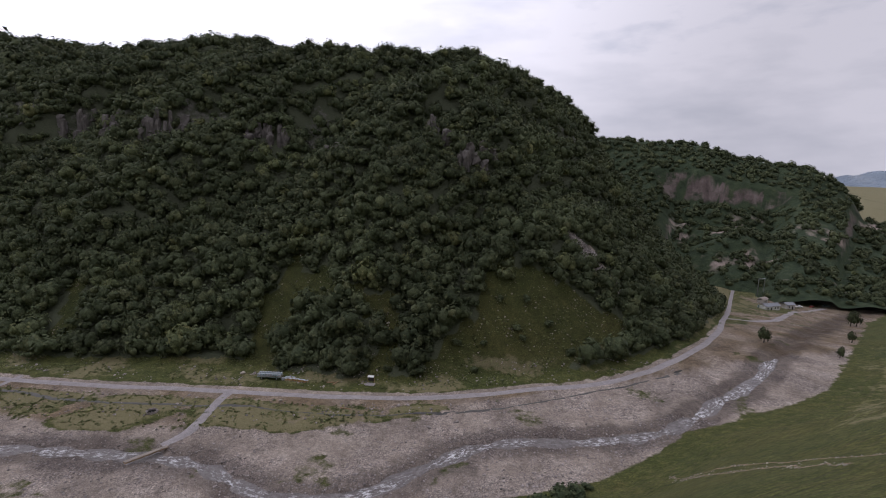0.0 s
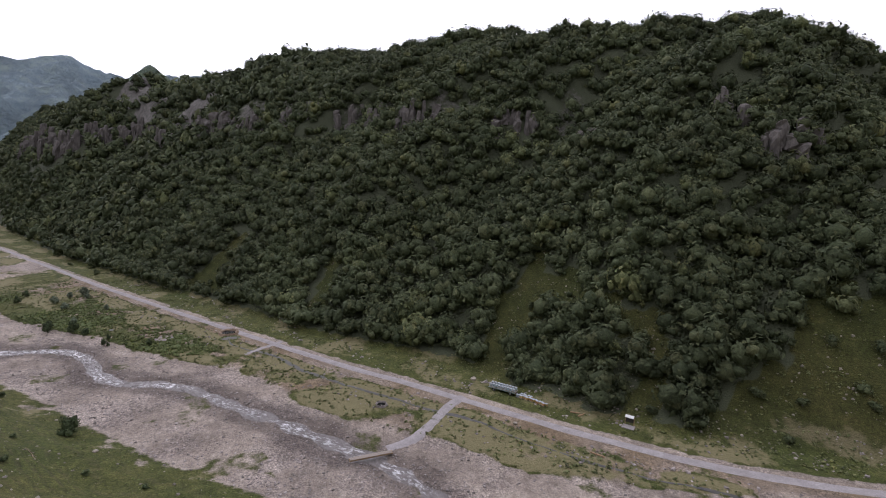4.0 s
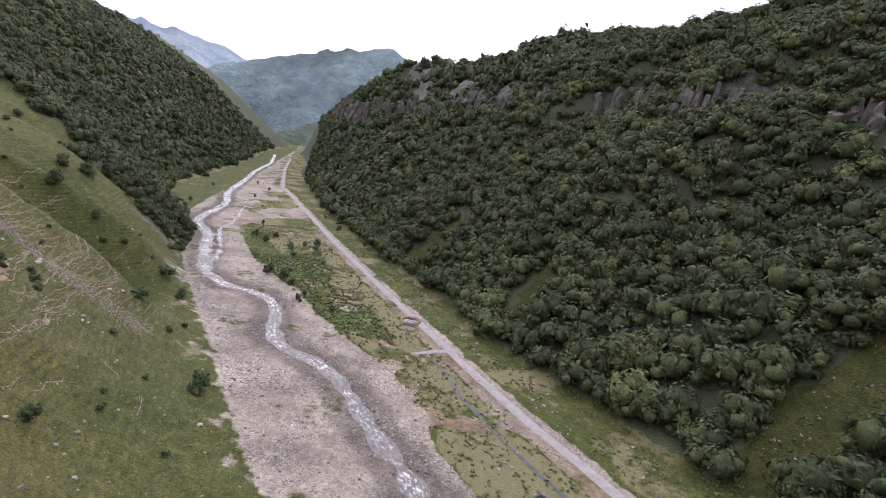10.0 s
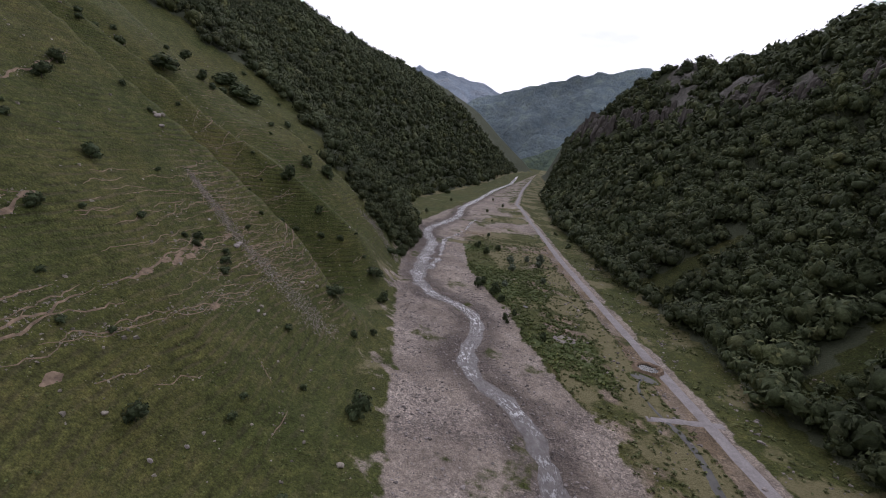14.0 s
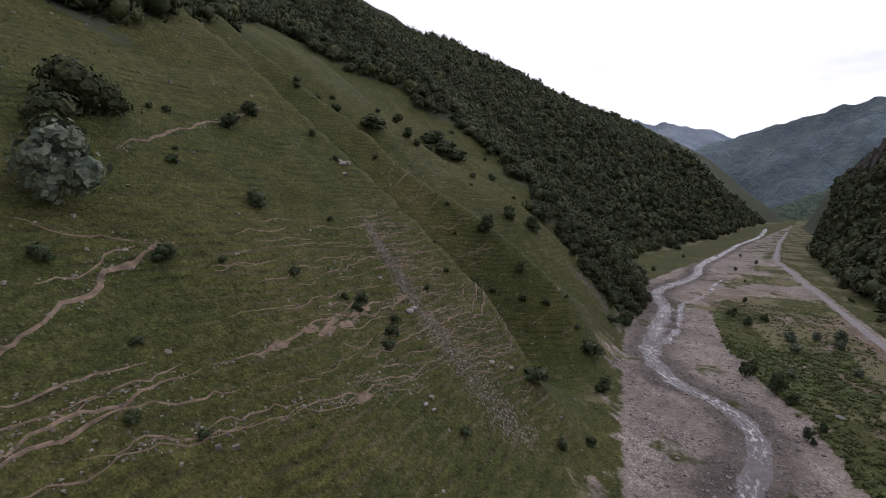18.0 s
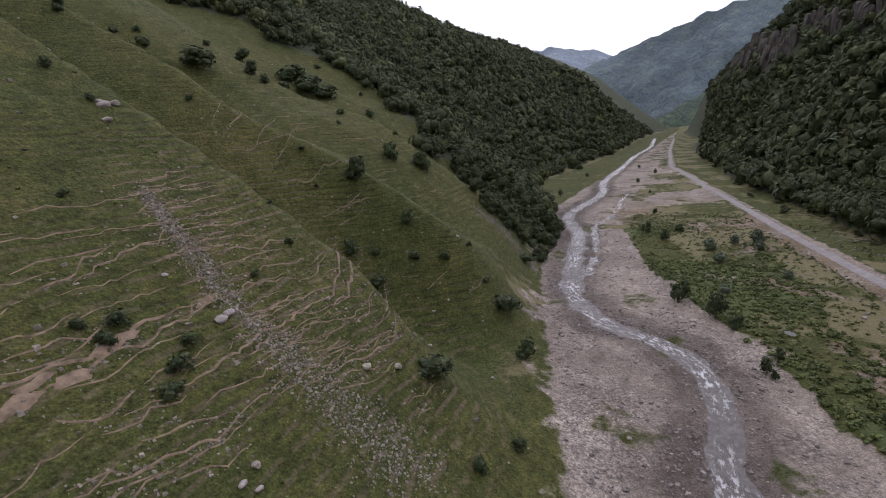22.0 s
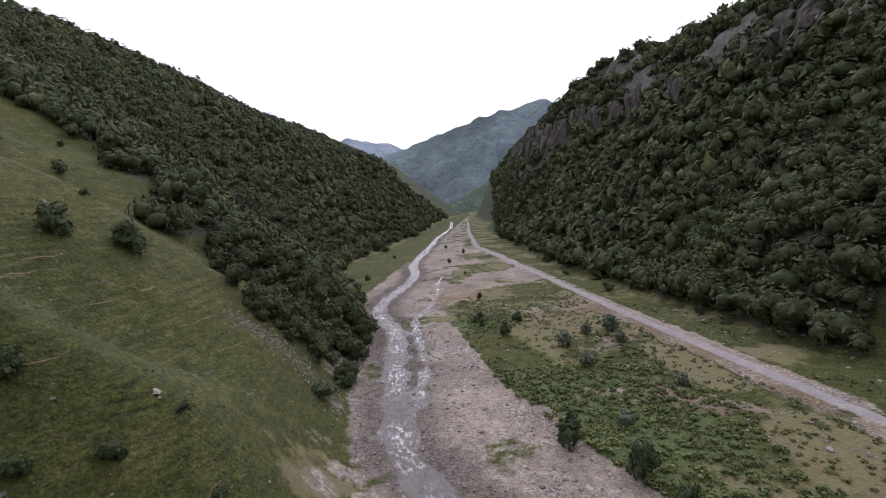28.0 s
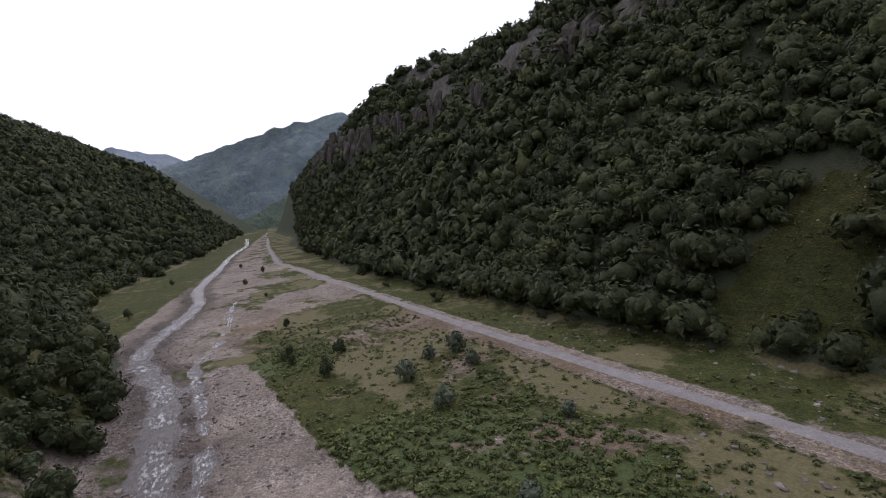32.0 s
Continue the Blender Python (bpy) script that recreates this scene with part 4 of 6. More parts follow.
forest("woodland", (-300, 270, 80, 480), 4.2, 1, keep_right, T_NEAR, 7.8, "dense dark broadleaf wood covering the steep slope")
forest("upper_woodland", (-1010, -300, 60, 420), 5.8, 2, keep_right, T_FAR, 9.8, "dark broadleaf wood on the cliffy upper slope")
forest("shady_woodland", (-460, -60, -270, 40), 5.3, 3, keep_left, T_NEAR, 8.0, "dark broadleaf wood beside the pasture")
forest("gorge_woodland", (-1060, -460, -290, 45), 8.6, 4, keep_left, T_FAR, 11.0, "dark broadleaf wood above the upper river")

forest("undergrowth", (-95, 110, 140, 245), 5.0, 9, keep_right, T_NEAR, 5.2, "dense young growth filling the lower edge of the wood")


def hill_c_trees():
    pts = np.array(HILL_C, float)
    x, y, r = sow(-140, 440, 440, 720, 7.5, 5)
    co = np.empty(len(hill_c.data.vertices) * 3, np.float32)
    hill_c.data.vertices.foreach_get("co", co)
    co = co.reshape(-1, 3)
    xs, ys = np.arange(-150, 482, 4), np.arange(432, 900, 4)
    zz = co[:, 2].reshape(len(ys), len(xs))
    i, j = ((y - 432) / 4).astype(int), ((x + 150) / 4).astype(int)
    z = zz[i, j]
    steep = np.abs(zz[np.clip(i + 1, 0, len(ys) - 1), j] - zz[i - 1, j]) + np.abs(zz[i, np.clip(j + 1, 0, len(xs) - 1)] - zz[i, j - 1])
    bare = lumps(x, y, 40, 77, 3) > 0.32
    k = (z > -34) & (steep < 14) & ~(bare & (z > -26) & (z < 12))
    x, y, z = x[k], y[k], z[k]
    w = 8 * r.uniform(0.7, 1.3, len(x))
    return np.c_[x, y, z - 1.5, w, w * 0.95, r.uniform(0, 6.283, len(x)), np.clip(0.5 + 0.2 * r.normal(size=len(x)), 0, 1)]


tagged(scatter_mesh("hill_woodland", T_FAR, hill_c_trees(), FOREST), "dark wood on the far cliff-banded hill", "forest", kind="stuff")


def trunk_mesh(name, tall, thick, limbs, r):
    """A tapered stem with limbs."""
    bm = bmesh.new()

    def limb(p, q, r0, r1):
        d = (q - p).normalized()
        s = d.orthogonal().normalized()
        t = d.cross(s)
        rings = []
        for c, rad in ((p, r0), ((p + q) / 2 + s * r0 * 0.6, (r0 + r1) / 2), (q, r1)):
            rings.append([bm.verts.new(c + (s * math.cos(a) + t * math.sin(a)) * rad) for a in [k * 1.0472 for k in range(6)]])
        for a, b in zip(rings, rings[1:]):
            for k in range(6):
                bm.faces.new((a[k], a[(k + 1) % 6], b[(k + 1) % 6], b[k]))
        bm.faces.new(rings[-1])

    top = Vector((r.uniform(-0.05, 0.05) * tall, r.uniform(-0.05, 0.05) * tall, tall * 0.8))
    limb(Vector((0, 0, -0.25 * tall * 0.4)), top, thick, thick * 0.35)
    for k in range(limbs):
        a, u = k * 2.4 + r.uniform(-0.4, 0.4), r.uniform(0.2, 0.7)
        p = top * u
        limb(p, p + Vector((math.cos(a) * tall * 0.3, math.sin(a) * tall * 0.3, tall * 0.26)), thick * 0.5, thick * 0.15)
    me = bpy.data.meshes.new(name)
    bm.to_mesh(me)
    bm.free()
    me.materials.append(BARK)
    return me


def tree_thing(name, label, category, group, width, tall, material, leaves, blobs, seed, lean=0.3):
    """A single tree or bush: stem and crown under one empty."""
    r = np.random.RandomState(seed)
    ob = tagged(new(name), label, category, group)
    v, t, q = crown_parts(r, blobs, leaves, 1.0, 0.72, 0.075 * (170 / leaves) ** 0.3, 0.08)
    v = v * np.array([width, width, tall])
    me = mesh_from("crown", v, [t, q], material, False, np.full(len(v), 0.35 + 0.3 * r.uniform()))
    crown = new("crown", me)
    crown.parent = ob
    stem = new("trunk", trunk_mesh("trunk", tall, 0.035 * tall, 4, random.Random(seed)))
    stem.parent = ob
    return ob


def stand(ob, x, y, k=1.0, turn=None, sink=0.0):
    a = turn if turn is not None else (x * 12.9 + y * 7.7) % 360
    ob.matrix_basis = pose(x, y, height1(x, y) - sink, 0, 0, a) @ Matrix.Diagonal((k, k, k, 1))
    return ob


def plant_all(first, spots):
    """Stands the built tree on the first spot and copies of it on the others."""
    x, y, k = spots[0]
    for sx, sy, sk in spots[1:]:
        copy_thing(first, pose(sx, sy, height1(sx, sy) - 0.1, 0, 0, (sx * 12.9 + sy * 7.7) % 360) @ Matrix.Diagonal((sk, sk, sk, 1)))
    stand(first, x, y, k)


G_SLOPE, G_FLAT = "bushes on the pasture", "willows on the flats"
plant_all(tree_thing("tree", "dense dark green rounded tree on the grassy slope", "tree", G_SLOPE, 4.6, 5.8, SHRUB, 420, 9, 11), [(-170, 6.8, 0.9), (-196.6, -3.3, 0.89), (-204.5, 0.3, 0.98), (-163, 39.8, 0.68), (-195.8, -43.4, 0.81), (-160.9, 10.8, 0.53), (-170.9, 15.9, 0.49), (-112, 56.2, 0.85)])
plant_all(tree_thing("bush", "dark green rounded bush on the steep pasture", "bush", G_SLOPE, 3.4, 3.3, SHRUB, 300, 7, 12), [(-216, -68.6, 1.55), (-196.5, -39.9, 0.9), (-229.1, -31.5, 1.01), (-175.9, -54.9, 0.8), (-131.7, -7.4, 0.49), (-132.9, -2.1, 0.39), (-157.6, -18.1, 0.42), (-170.9, 23, 0.65), (-160, 16.2, 0.99), (-132.2, 21.7, 0.38), (-139.4, 19.7, 0.35), (-116.3, 23.6, 0.47), (-115.5, 22, 0.35), (-135, 44.6, 0.54), (-122, 10.4, 0.35), (-163.5, 13.8, 0.58), (-167.5, 19, 0.65), (-120.3, -9.3, 0.95), (-114.8, -5.6, 1.04), (-110.8, 8.8, 0.95), (-95.2, 18.1, 0.73), (-85.3, 18.2, 0.64), (-101, 18.6, 0.35), (-86.4, 42.2, 0.81), (-96, 46.4, 0.49)])
plant_all(tree_thing("wide_bush", "broad spreading green bush on the pasture", "bush", G_SLOPE, 5.2, 3.4, SHRUB, 380, 9, 13), [(-181.4, -45.4, 1.77), (-224.1, -56.1, 1.77), (-223.8, -50, 2), (-227.8, -46.4, 1.61), (-171.7, 33.1, 1), (-141.7, 36.3, 0.87), (-117.7, 28.1, 0.4), (-210.3, -47.3, 0.9), (-221.8, -56.1, 1.1), (-227.4, -58.2, 1), (-222.3, 17.2, 0.8), (-207.4, 24.7, 0.8), (-218.6, 24.7, 0.9), (-231.6, 15.8, 0.9), (-234.3, 19.1, 1), (-225.2, 20.4, 0.8), (-234.3, 21.4, 0.7), (-224.1, 17.3, 0.9), (-252.2, 19.5, 0.8), (-254.5, 16.3, 0.9), (-221.9, 23.5, 0.8), (-241.4, 17.3, 0.9), (-214.3, 17.6, 0.7)])
plant_all(tree_thing("low_bush", "small low bush in the grass", "bush", G_SLOPE, 1.9, 1.5, SHRUB, 150, 5, 14), [(-176.5, 25, 0.68), (-167.1, -2.6, 0.73), (-141.5, 46.3, 1.09), (-193.6, -15.1, 0.75), (-248.5, -48.2, 1.15), (-209.4, -9.9, 0.91), (-164.4, 2.1, 0.55), (-142.1, 14.7, 0.5), (-173.1, 29.4, 0.79), (-91.8, 33.4, 0.62), (-119.9, 39, 0.93), (-119.6, 26.6, 1.22), (-118.1, 22.3, 1.11), (-103.2, -5.7, 0.72), (-105.8, -6.3, 0.88), (-103.4, 1.7, 0.53), (-154, -44.9, 1.43), (-175.6, -56.2, 1.63), (-173.5, -62.4, 1.39), (-247.1, -65.7, 1.44), (-200.4, -19.7, 1.29), (-109.8, 19.2, 0.9), (-121.8, 25, 0.9), (-87.4, 31.5, 0.8), (-102, 4.1, 1), (-178, -60.5, 1.2), (-193.1, -55.2, 1.3), (-110.7, 47.7, 0.8), (-89.9, 25.7, 0.7), (-152.9, -43.4, 1.3), (-117.6, -43, 1.3), (-102.1, -33, 1.2), (-99.8, 45.2, 0.7), (-91.2, 56.6, 0.9), (-81.1, 63.5, 0.7)])
plant_all(tree_thing("willow", "pale grey-green willow bush on the river flats", "bush", G_FLAT, 4.2, 4.6, WILLOW, 420, 8, 15), [(-234, 63.2, 0.81), (-221.9, 66, 0.74), (-199.5, 66.1, 0.58), (-242.6, 74, 0.91), (-234.7, 74, 0.67), (-241.9, 69.2, 0.62), (-212.2, 77.3, 0.53), (-317, 86.2, 1.07), (-226.8, 112, 0.48), (-88, 11.6, 1.98)])
plant_all(tree_thing("alder", "dark green bush at the edge of the gravel", "bush", G_FLAT, 3.2, 4.4, SHRUB, 320, 7, 16), [(-198.7, 59.4, 0.77), (-195.8, 58.4, 0.95), (-188.6, 64.8, 1.14), (-183.7, 67, 0.65), (-243.4, 53, 0.86), (-257.2, 46.8, 0.73), (-254.4, 55.9, 0.72), (-170.4, 70.6, 0.63), (-168.8, 71.4, 0.39), (-184.1, 67.8, 0.55), (-174, 72.4, 0.5), (-159.6, 80.7, 0.6), (-286.2, 46.2, 0.6), (-253, 47.4, 0.55)])
plant_all(tree_thing("small_conifer", "small dark upright tree on the flats", "tree", G_FLAT, 3.0, 5.2, FOREST, 300, 7, 17), [(-331.7, 0.3, 0.8), (-410.2, -3.8, 0.69), (-415.3, 34.4, 0.8), (-452.7, 21.4, 0.65), (-242, 52.2, 0.58), (-254.1, 55.2, 0.55), (-254, 46, 0.55), (-375, 30, 0.68), (-338.7, 39.2, 0.4), (78, 240, 1.4), (80, 243, 1), (142, 352, 2), (146, 356, 1.8), (115, 270, 1.1), (100, 235, 1)])
plant_all(tree_thing("slope_tree", "dark leafy tree beside the wood", "tree", "trees beside the wood", 6.4, 6.6, FOREST, 520, 10, 18), [(-92.5, -1.7, 1.05), (-94.9, -1.3, 0.9), (-96.9, -1.4, 0.68), (-90, 2.3, 0.85), (-223.8, 2, 0.82), (-216.9, 8.6, 0.73), (-234.3, 0.4, 0.92), (-216.3, 13.3, 0.7), (-216.5, 14.6, 0.7), (-214.3, 12.4, 0.69), (-215.8, 17.4, 0.69), (-219.5, 17.8, 0.72), (-219.8, 20.1, 0.72), (-230.6, 17.5, 0.83), (-223.3, 14.8, 0.76), (-240, 15.4, 0.92), (-232.8, 19.7, 0.85), (-230.4, 14.1, 0.83), (-241.3, 12.5, 0.93), (-225.4, 11.9, 0.79), (-230.6, 7, 0.85), (-236, 10.1, 0.89), (-244.8, 9.4, 0.97), (-248.3, 11.5, 1), (-249.1, 14.7, 1), (-266.8, 10.4, 1.05), (-252.7, 17.3, 1.04), (-245.3, 21.5, 0.96), (-232.2, 23, 0.84), (-219.5, 24.9, 0.72), (-242.5, 6.2, 0.96), (-243.2, 1.7, 0.99), (-242.5, -1.2, 0.99), (-235.8, -4.8, 0.95), (-239.5, -4.1, 0.98), (-224, 18.9, 0.76), (-215.6, 15.9, 0.69), (-212.6, 14.4, 0.66), (-224.9, 16, 0.77)])
plant_all(tree_thing("clearing_bush", "dark bush in a clearing of the wood", "bush", "bushes in the clearings", 3.4, 2.9, FOREST, 240, 7, 19), [(-62.5, 159.7, 0.9), (-68.9, 170, 0.8), (-62.5, 169.8, 0.9), (-58, 168.3, 0.7), (-78.8, 165.4, 0.7), (-77, 175, 1.0), (-36.1, 154.8, 0.9), (-20.2, 171.7, 1.0), (-12.2, 175.9, 0.9), (-1.2, 182.4, 0.8), (6, 190.3, 1.2), (-10.7, 189.6, 0.9), (-12, 165.7, 0.8), (14.2, 186.3, 1.1), (19.1, 194.3, 1.1), (-213.2, 115.7, 1.0), (-148.3, 131.9, 1.0), (-142.3, 133.4, 1.1), (-227.8, 107.5, 0.9), (-253.4, 96.3, 0.7), (-286.5, 84.7, 0.9), (-293.2, 84.9, 0.8), (-323.4, 77.2, 0.8), (-201.5, 113.9, 0.8)])
plant_all(tree_thing("bank_bush", "green bush at the foot of the grassy bank", "bush", "bushes at the bank", 5.0, 3.6, SHRUB, 320, 8, 20), [(21.1, 116.7, 1.0), (24, 118.5, 0.9), (17.7, 114.1, 0.8), (25.4, 123, 0.5)])


def carpet(name, count, box, keep, templates, size, squat, material, label, seed, category="plants"):
    r = np.random.RandomState(seed)
    x, y = r.uniform(box[0], box[1], count), r.uniform(box[2], box[3], count)
    k = keep(x, y, r)
    x, y = x[k], y[k]
    return tagged(scatter_mesh(name, templates, plants(x, y, r, size, squat, 0.1), material), label, category, kind="stuff")


r_ = np.random.RandomState(3)
T_HERB = [crown_parts(r_, 2, 26, 1.0, 0.6, 0.22, 0.0, 0.66) for _ in range(5)]
T_TUFT = [crown_parts(r_, 1, 14, 1.0, 0.6, 0.30, 0.0, 0.6) for _ in range(4)]


def keep_herb(x, y, r):
    g, lush, _ = zones(x, y)
    return (lush > 0.25) & (r.uniform(size=len(x)) < 0.25 + lush)


def keep_scrub(x, y, r):
    dt, dg = away(x, y, TRACK)[0], away(x, y, GREEN_EDGE)[0]
    a = (dg > 0.5) & (dt < -3.5) & (zones(x, y)[0] < 0.75) & (x > -290)
    b = (dt > 4) & (away(x, y, FOOT_R)[0] < 6) & (lumps(x, y, 20, 61, 2) > -0.15)
    return (a | b) & (lumps(x, y, 14, 62, 3) > -0.3 + 0.5 * r.normal(size=len(x)))


def keep_clearing(x, y, r):
    k = np.zeros(len(x), bool)
    for poly in CLEARINGS:
        k |= within(x, y, poly)
    return k & (lumps(x, y, 12, 66, 2) > -0.35)


def keep_pasture(x, y, r):
    dl = -away(x, y, FOOT_L)[0]
    return (dl > 1) & (dl < 110) & (lumps(x, y, 18, 63, 3) > -0.25)


carpet("herbs", 13000, (-275, -120, 44, 118), keep_herb, T_HERB, 1.15, 0.7, HERB, "lush bright green herbs on the river flats", 71)
carpet("scrub", 34000, (-290, 60, 40, 190), keep_scrub, T_TUFT, 0.85, 0.55, SCRUB, "patchy low scrub on the stony flats", 72)
carpet("tufts", 10000, (-240, 0, -70, 90), keep_pasture, T_TUFT, 0.42, 0.55, HERB, "tussocks of grass on the pasture", 73)
carpet("clearing_tufts", 60000, (-260, 260, 120, 380), keep_clearing, T_TUFT, 0.75, 0.6, SCRUB, "rough tussocks and seedlings in the clearings", 74)


# ---- rock ----
def stone_template(r, flat=0.7):
    v = ICO_V * (1 + r.uniform(-0.26, 0.24, (len(ICO_V), 1))) * np.array([1, r.uniform(0.65, 1.0), flat * r.uniform(0.7, 1.1)])
    return v * 0.5, ICO_F, np.zeros((0, 4), int)


def chip_template(r):
    """A broken angular stone with eight corners."""
    v = np.array([(x, y, z) for z in (-0.5, 0.5) for x, y in ((-0.5, -0.5), (0.5, -0.5), (0.5, 0.5), (-0.5, 0.5))])
    v = v * (1, r.uniform(0.55, 0.95), r.uniform(0.35, 0.7)) * np.where(v[:, 2:] > 0, r.uniform(0.5, 0.85), 1.0) + r.uniform(-0.13, 0.13, (8, 3))
    f = np.array([(0, 3, 2, 1), (4, 5, 6, 7), (0, 1, 5, 4), (1, 2, 6, 5), (2, 3, 7, 6), (3, 0, 4, 7)])
    return v, np.concatenate([f[:, [0, 1, 2]], f[:, [0, 2, 3]]]), np.zeros((0, 4), int)


r_ = np.random.RandomState(5)
T_STONE = [chip_template(r_) for _ in range(12)]


def stone_field(name, x, y, r, low, high, material, label, power=2.2):
    w = low + (high - low) * r.uniform(size=len(x)) ** power
    places = np.c_[x, y, height(x, y) + 0.05 * w, w, w, r.uniform(0, 6.283, len(x)), r.uniform(size=len(x))]
    return tagged(scatter_mesh(name, T_STONE, places, material, False), label, "stones", kind="stuff")


def bed_stones():
    r = np.random.RandomState(81)
    x, y = r.uniform(-300, 90, 230000), r.uniform(15, 165, 230000)
    g = zones(x, y)[0]
    drv = np.abs(away(x, y, RIVER_D)[0])
    k = (g > 0.6) & (np.abs(away(x, y, TRACK)[0]) > 3) & (r.uniform(size=len(x)) < 0.05 + 0.5 * np.exp(-drv / 6) + 0.3 * (lumps(x, y, 22, 83, 3) > 0.15) + 0.5 * np.exp(-np.abs(away(x, y, FOOT_L)[0] - 1) / 5))
    return x[k], y[k], r


bx, by, br = bed_stones()
stone_field("gravel_stones", bx, by, br, 0.14, 0.62, STONE, "pinkish grey river stones scattered over the bed", 3.5)


def talus_places(count, spread, seed):
    r = np.random.RandomState(seed)
    p = dense(TALUS, 1.0)
    i = (len(p) * r.uniform(0.28, 1.0, count)).astype(int).clip(0, len(p) - 1)
    wide = np.interp(i / len(p), [0, 0.35, 0.6, 1.0], [0.4, 0.6, 1.2, 2.6]) * spread
    return p[i, 0] + r.normal(size=count) * wide, p[i, 1] + r.normal(size=count) * wide * 0.6, r


tx, ty, trr = talus_places(6000, 0.9, 91)
stone_field("talus_stones", tx, ty, trr, 0.06, 0.34, PALE_STONE, "pale broken stones strewn down the pasture gully", 3.0)
bank = dense([(-205.5, 12.5), (-208.5, 17), (-210.8, 20.5), (-211.5, 24), (-210, 28)], 0.4)
bs = np.random.RandomState(92)
i = (len(bank) * bs.uniform(size=2600) ** 0.7).astype(int)
stone_field("bank_scree", bank[i, 0] + bs.normal(size=2600) * (1.2 + 1.6 * i / len(bank)), bank[i, 1] + bs.normal(size=2600) * 1.6, bs, 0.06, 0.34, STONE, "grey scree streak running down the grassy bank", 2.6)
r = np.random.RandomState(93)
sx, sy = r.uniform(-3, 35, 5000), r.uniform(219, 236, 5000)
k = within(sx, sy, SCREE)
stone_field("scree_stones", sx[k], sy[k], r, 0.4, 1.6, STONE, "grey scree chute in the wood", 2.0)
sx, sy = r.uniform(-240, 20, 3500), r.uniform(-70, 90, 3500)
k = -away(sx, sy, FOOT_L)[0] > 2
stone_field("pasture_stones", sx[k], sy[k], r, 0.12, 0.7, PALE_STONE, "scattered pale stones in the grass", 3.0)
sx, sy = r.uniform(-260, 60, 12000), r.uniform(60, 200, 12000)
k = (np.abs(away(sx, sy, TRACK)[0]) > 3) & (np.abs(away(sx, sy, TRACK)[0]) < 16) & (lumps(sx, sy, 16, 95, 2) > 0.0)
stone_field("verge_stones", sx[k], sy[k], r, 0.25, 0.9, STONE, "stones heaped along the road verges", 2.5)


sx, sy = r.uniform(-250, 110, 16000), r.uniform(125, 232, 16000)
k = keep_clearing(sx, sy, r)
stone_field("clearing_stones", sx[k], sy[k], r, 0.15, 0.7, PALE_STONE, "pale stones strewn in the clearings of the wood", 3.0)


def boulder_mesh(name, seed, material):
    r = np.random.RandomState(seed)
    bm = bmesh.new()
    bmesh.ops.create_icosphere(bm, subdivisions=2, radius=0.5)
    cuts = [(Vector(r.normal(size=3)).normalized(), r.uniform(0.26, 0.42)) for _ in range(7)]
    for v in bm.verts:
        for n, d in cuts:
            over = v.co.dot(n) - d
            if over > 0:
                v.co -= n * over * 0.9
        v.co += v.co.normalized() * 0.03 * noise.noise(v.co * 5 + Vector((seed, 0, 0)))
        v.co.z *= 0.78
    me = bpy.data.meshes.new(name)
    bm.to_mesh(me)
    bm.free()
    me.materials.append(material)
    return me


BOULDERS = [boulder_mesh("boulder", 200 + k, PALE_STONE if k % 2 else STONE) for k in range(5)]
for n, (x, y, k, label) in enumerate([(-126.7, 24, 1.6, "grey-pink boulder resting on the lower pasture"),
    (-100.3, 59.1, 1.5, "long pale slab at the foot of the pasture"),
    (-125.5, 24.2, 1.7, "angular grey boulder beside the cattle track"),
    (-134.6, 32.8, 1.5, "pale boulder beside the cattle track"),
    (-127.9, 30.2, 0.7, "flat-topped boulder among the treads"),
    (-117.1, 35.1, 1, "small grey boulder on the track"),
    (-137.9, 34.3, 1.3, "weathered boulder in the grass"),
    (-124.2, 19.4, 0.9, "pale boulder at the stone chute"),
    (-84.3, 40.7, 1, "pale boulder at the stone chute"),
    (-84.6, 45.8, 0.9, "pale boulder at the stone chute"),
    (-117.8, 35.8, 0.9, "grey boulder among the treads"),
    (-118.8, 34.5, 1.1, "pale boulder on the upper treads"),
    (-156.4, 27.1, 0.9, "whitish boulder on the pasture"),
    (-202.5, 92.8, 1.6, "white boulder beside the road"),
    (-88.9, 46.3, 0.9, "grey boulder in the grass"),
    (-133.7, -1, 2, "white rock outcrop on the spur"),
    (-135.2, -1.3, 1.7, "white rock outcrop on the spur"),
    (-132.5, 1, 1.6, "white rock outcrop on the spur"),
    (-133.7, -1.8, 1.2, "white rock outcrop on the spur"),
    (-24.5, 139.8, 1.5, "reddish boulder beside the road"),
    (-22.2, 140.9, 1.3, "grey boulder beside the road"),
    (-54.9, 130, 1.5, "pale boulder below the road"),
    (-120.5, 114.2, 1.4, "grey boulder beside the road"),
    (-77.4, 139.7, 2.2, "pale cream rock heap by the wood"),
    (-73.9, 140.7, 1.7, "pale cream rock heap by the wood"),
    (-104.7, 74.3, 1.1, "grey boulder on the gravel bed"),
    (-149.5, 56.1, 0.9, "grey boulder on the gravel bed"),
    (-213.4, 47.3, 0.8, "grey boulder on the gravel bed"),
    (-221.6, 29.7, 1.2, "reddish boulder at the bank"),
    (-214.8, 28.1, 1.3, "reddish boulder at the bank")]):
    ob = tagged(new("boulder", BOULDERS[n % 5]), label, "boulder", "boulders")
    ob.matrix_basis = pose(x, y, height1(x, y) + 0.1 * k, (n * 37) % 25 - 12, (n * 53) % 25 - 12, n * 71) @ Matrix.Diagonal((k * 0.85, k * 0.66, k * 0.7, 1))

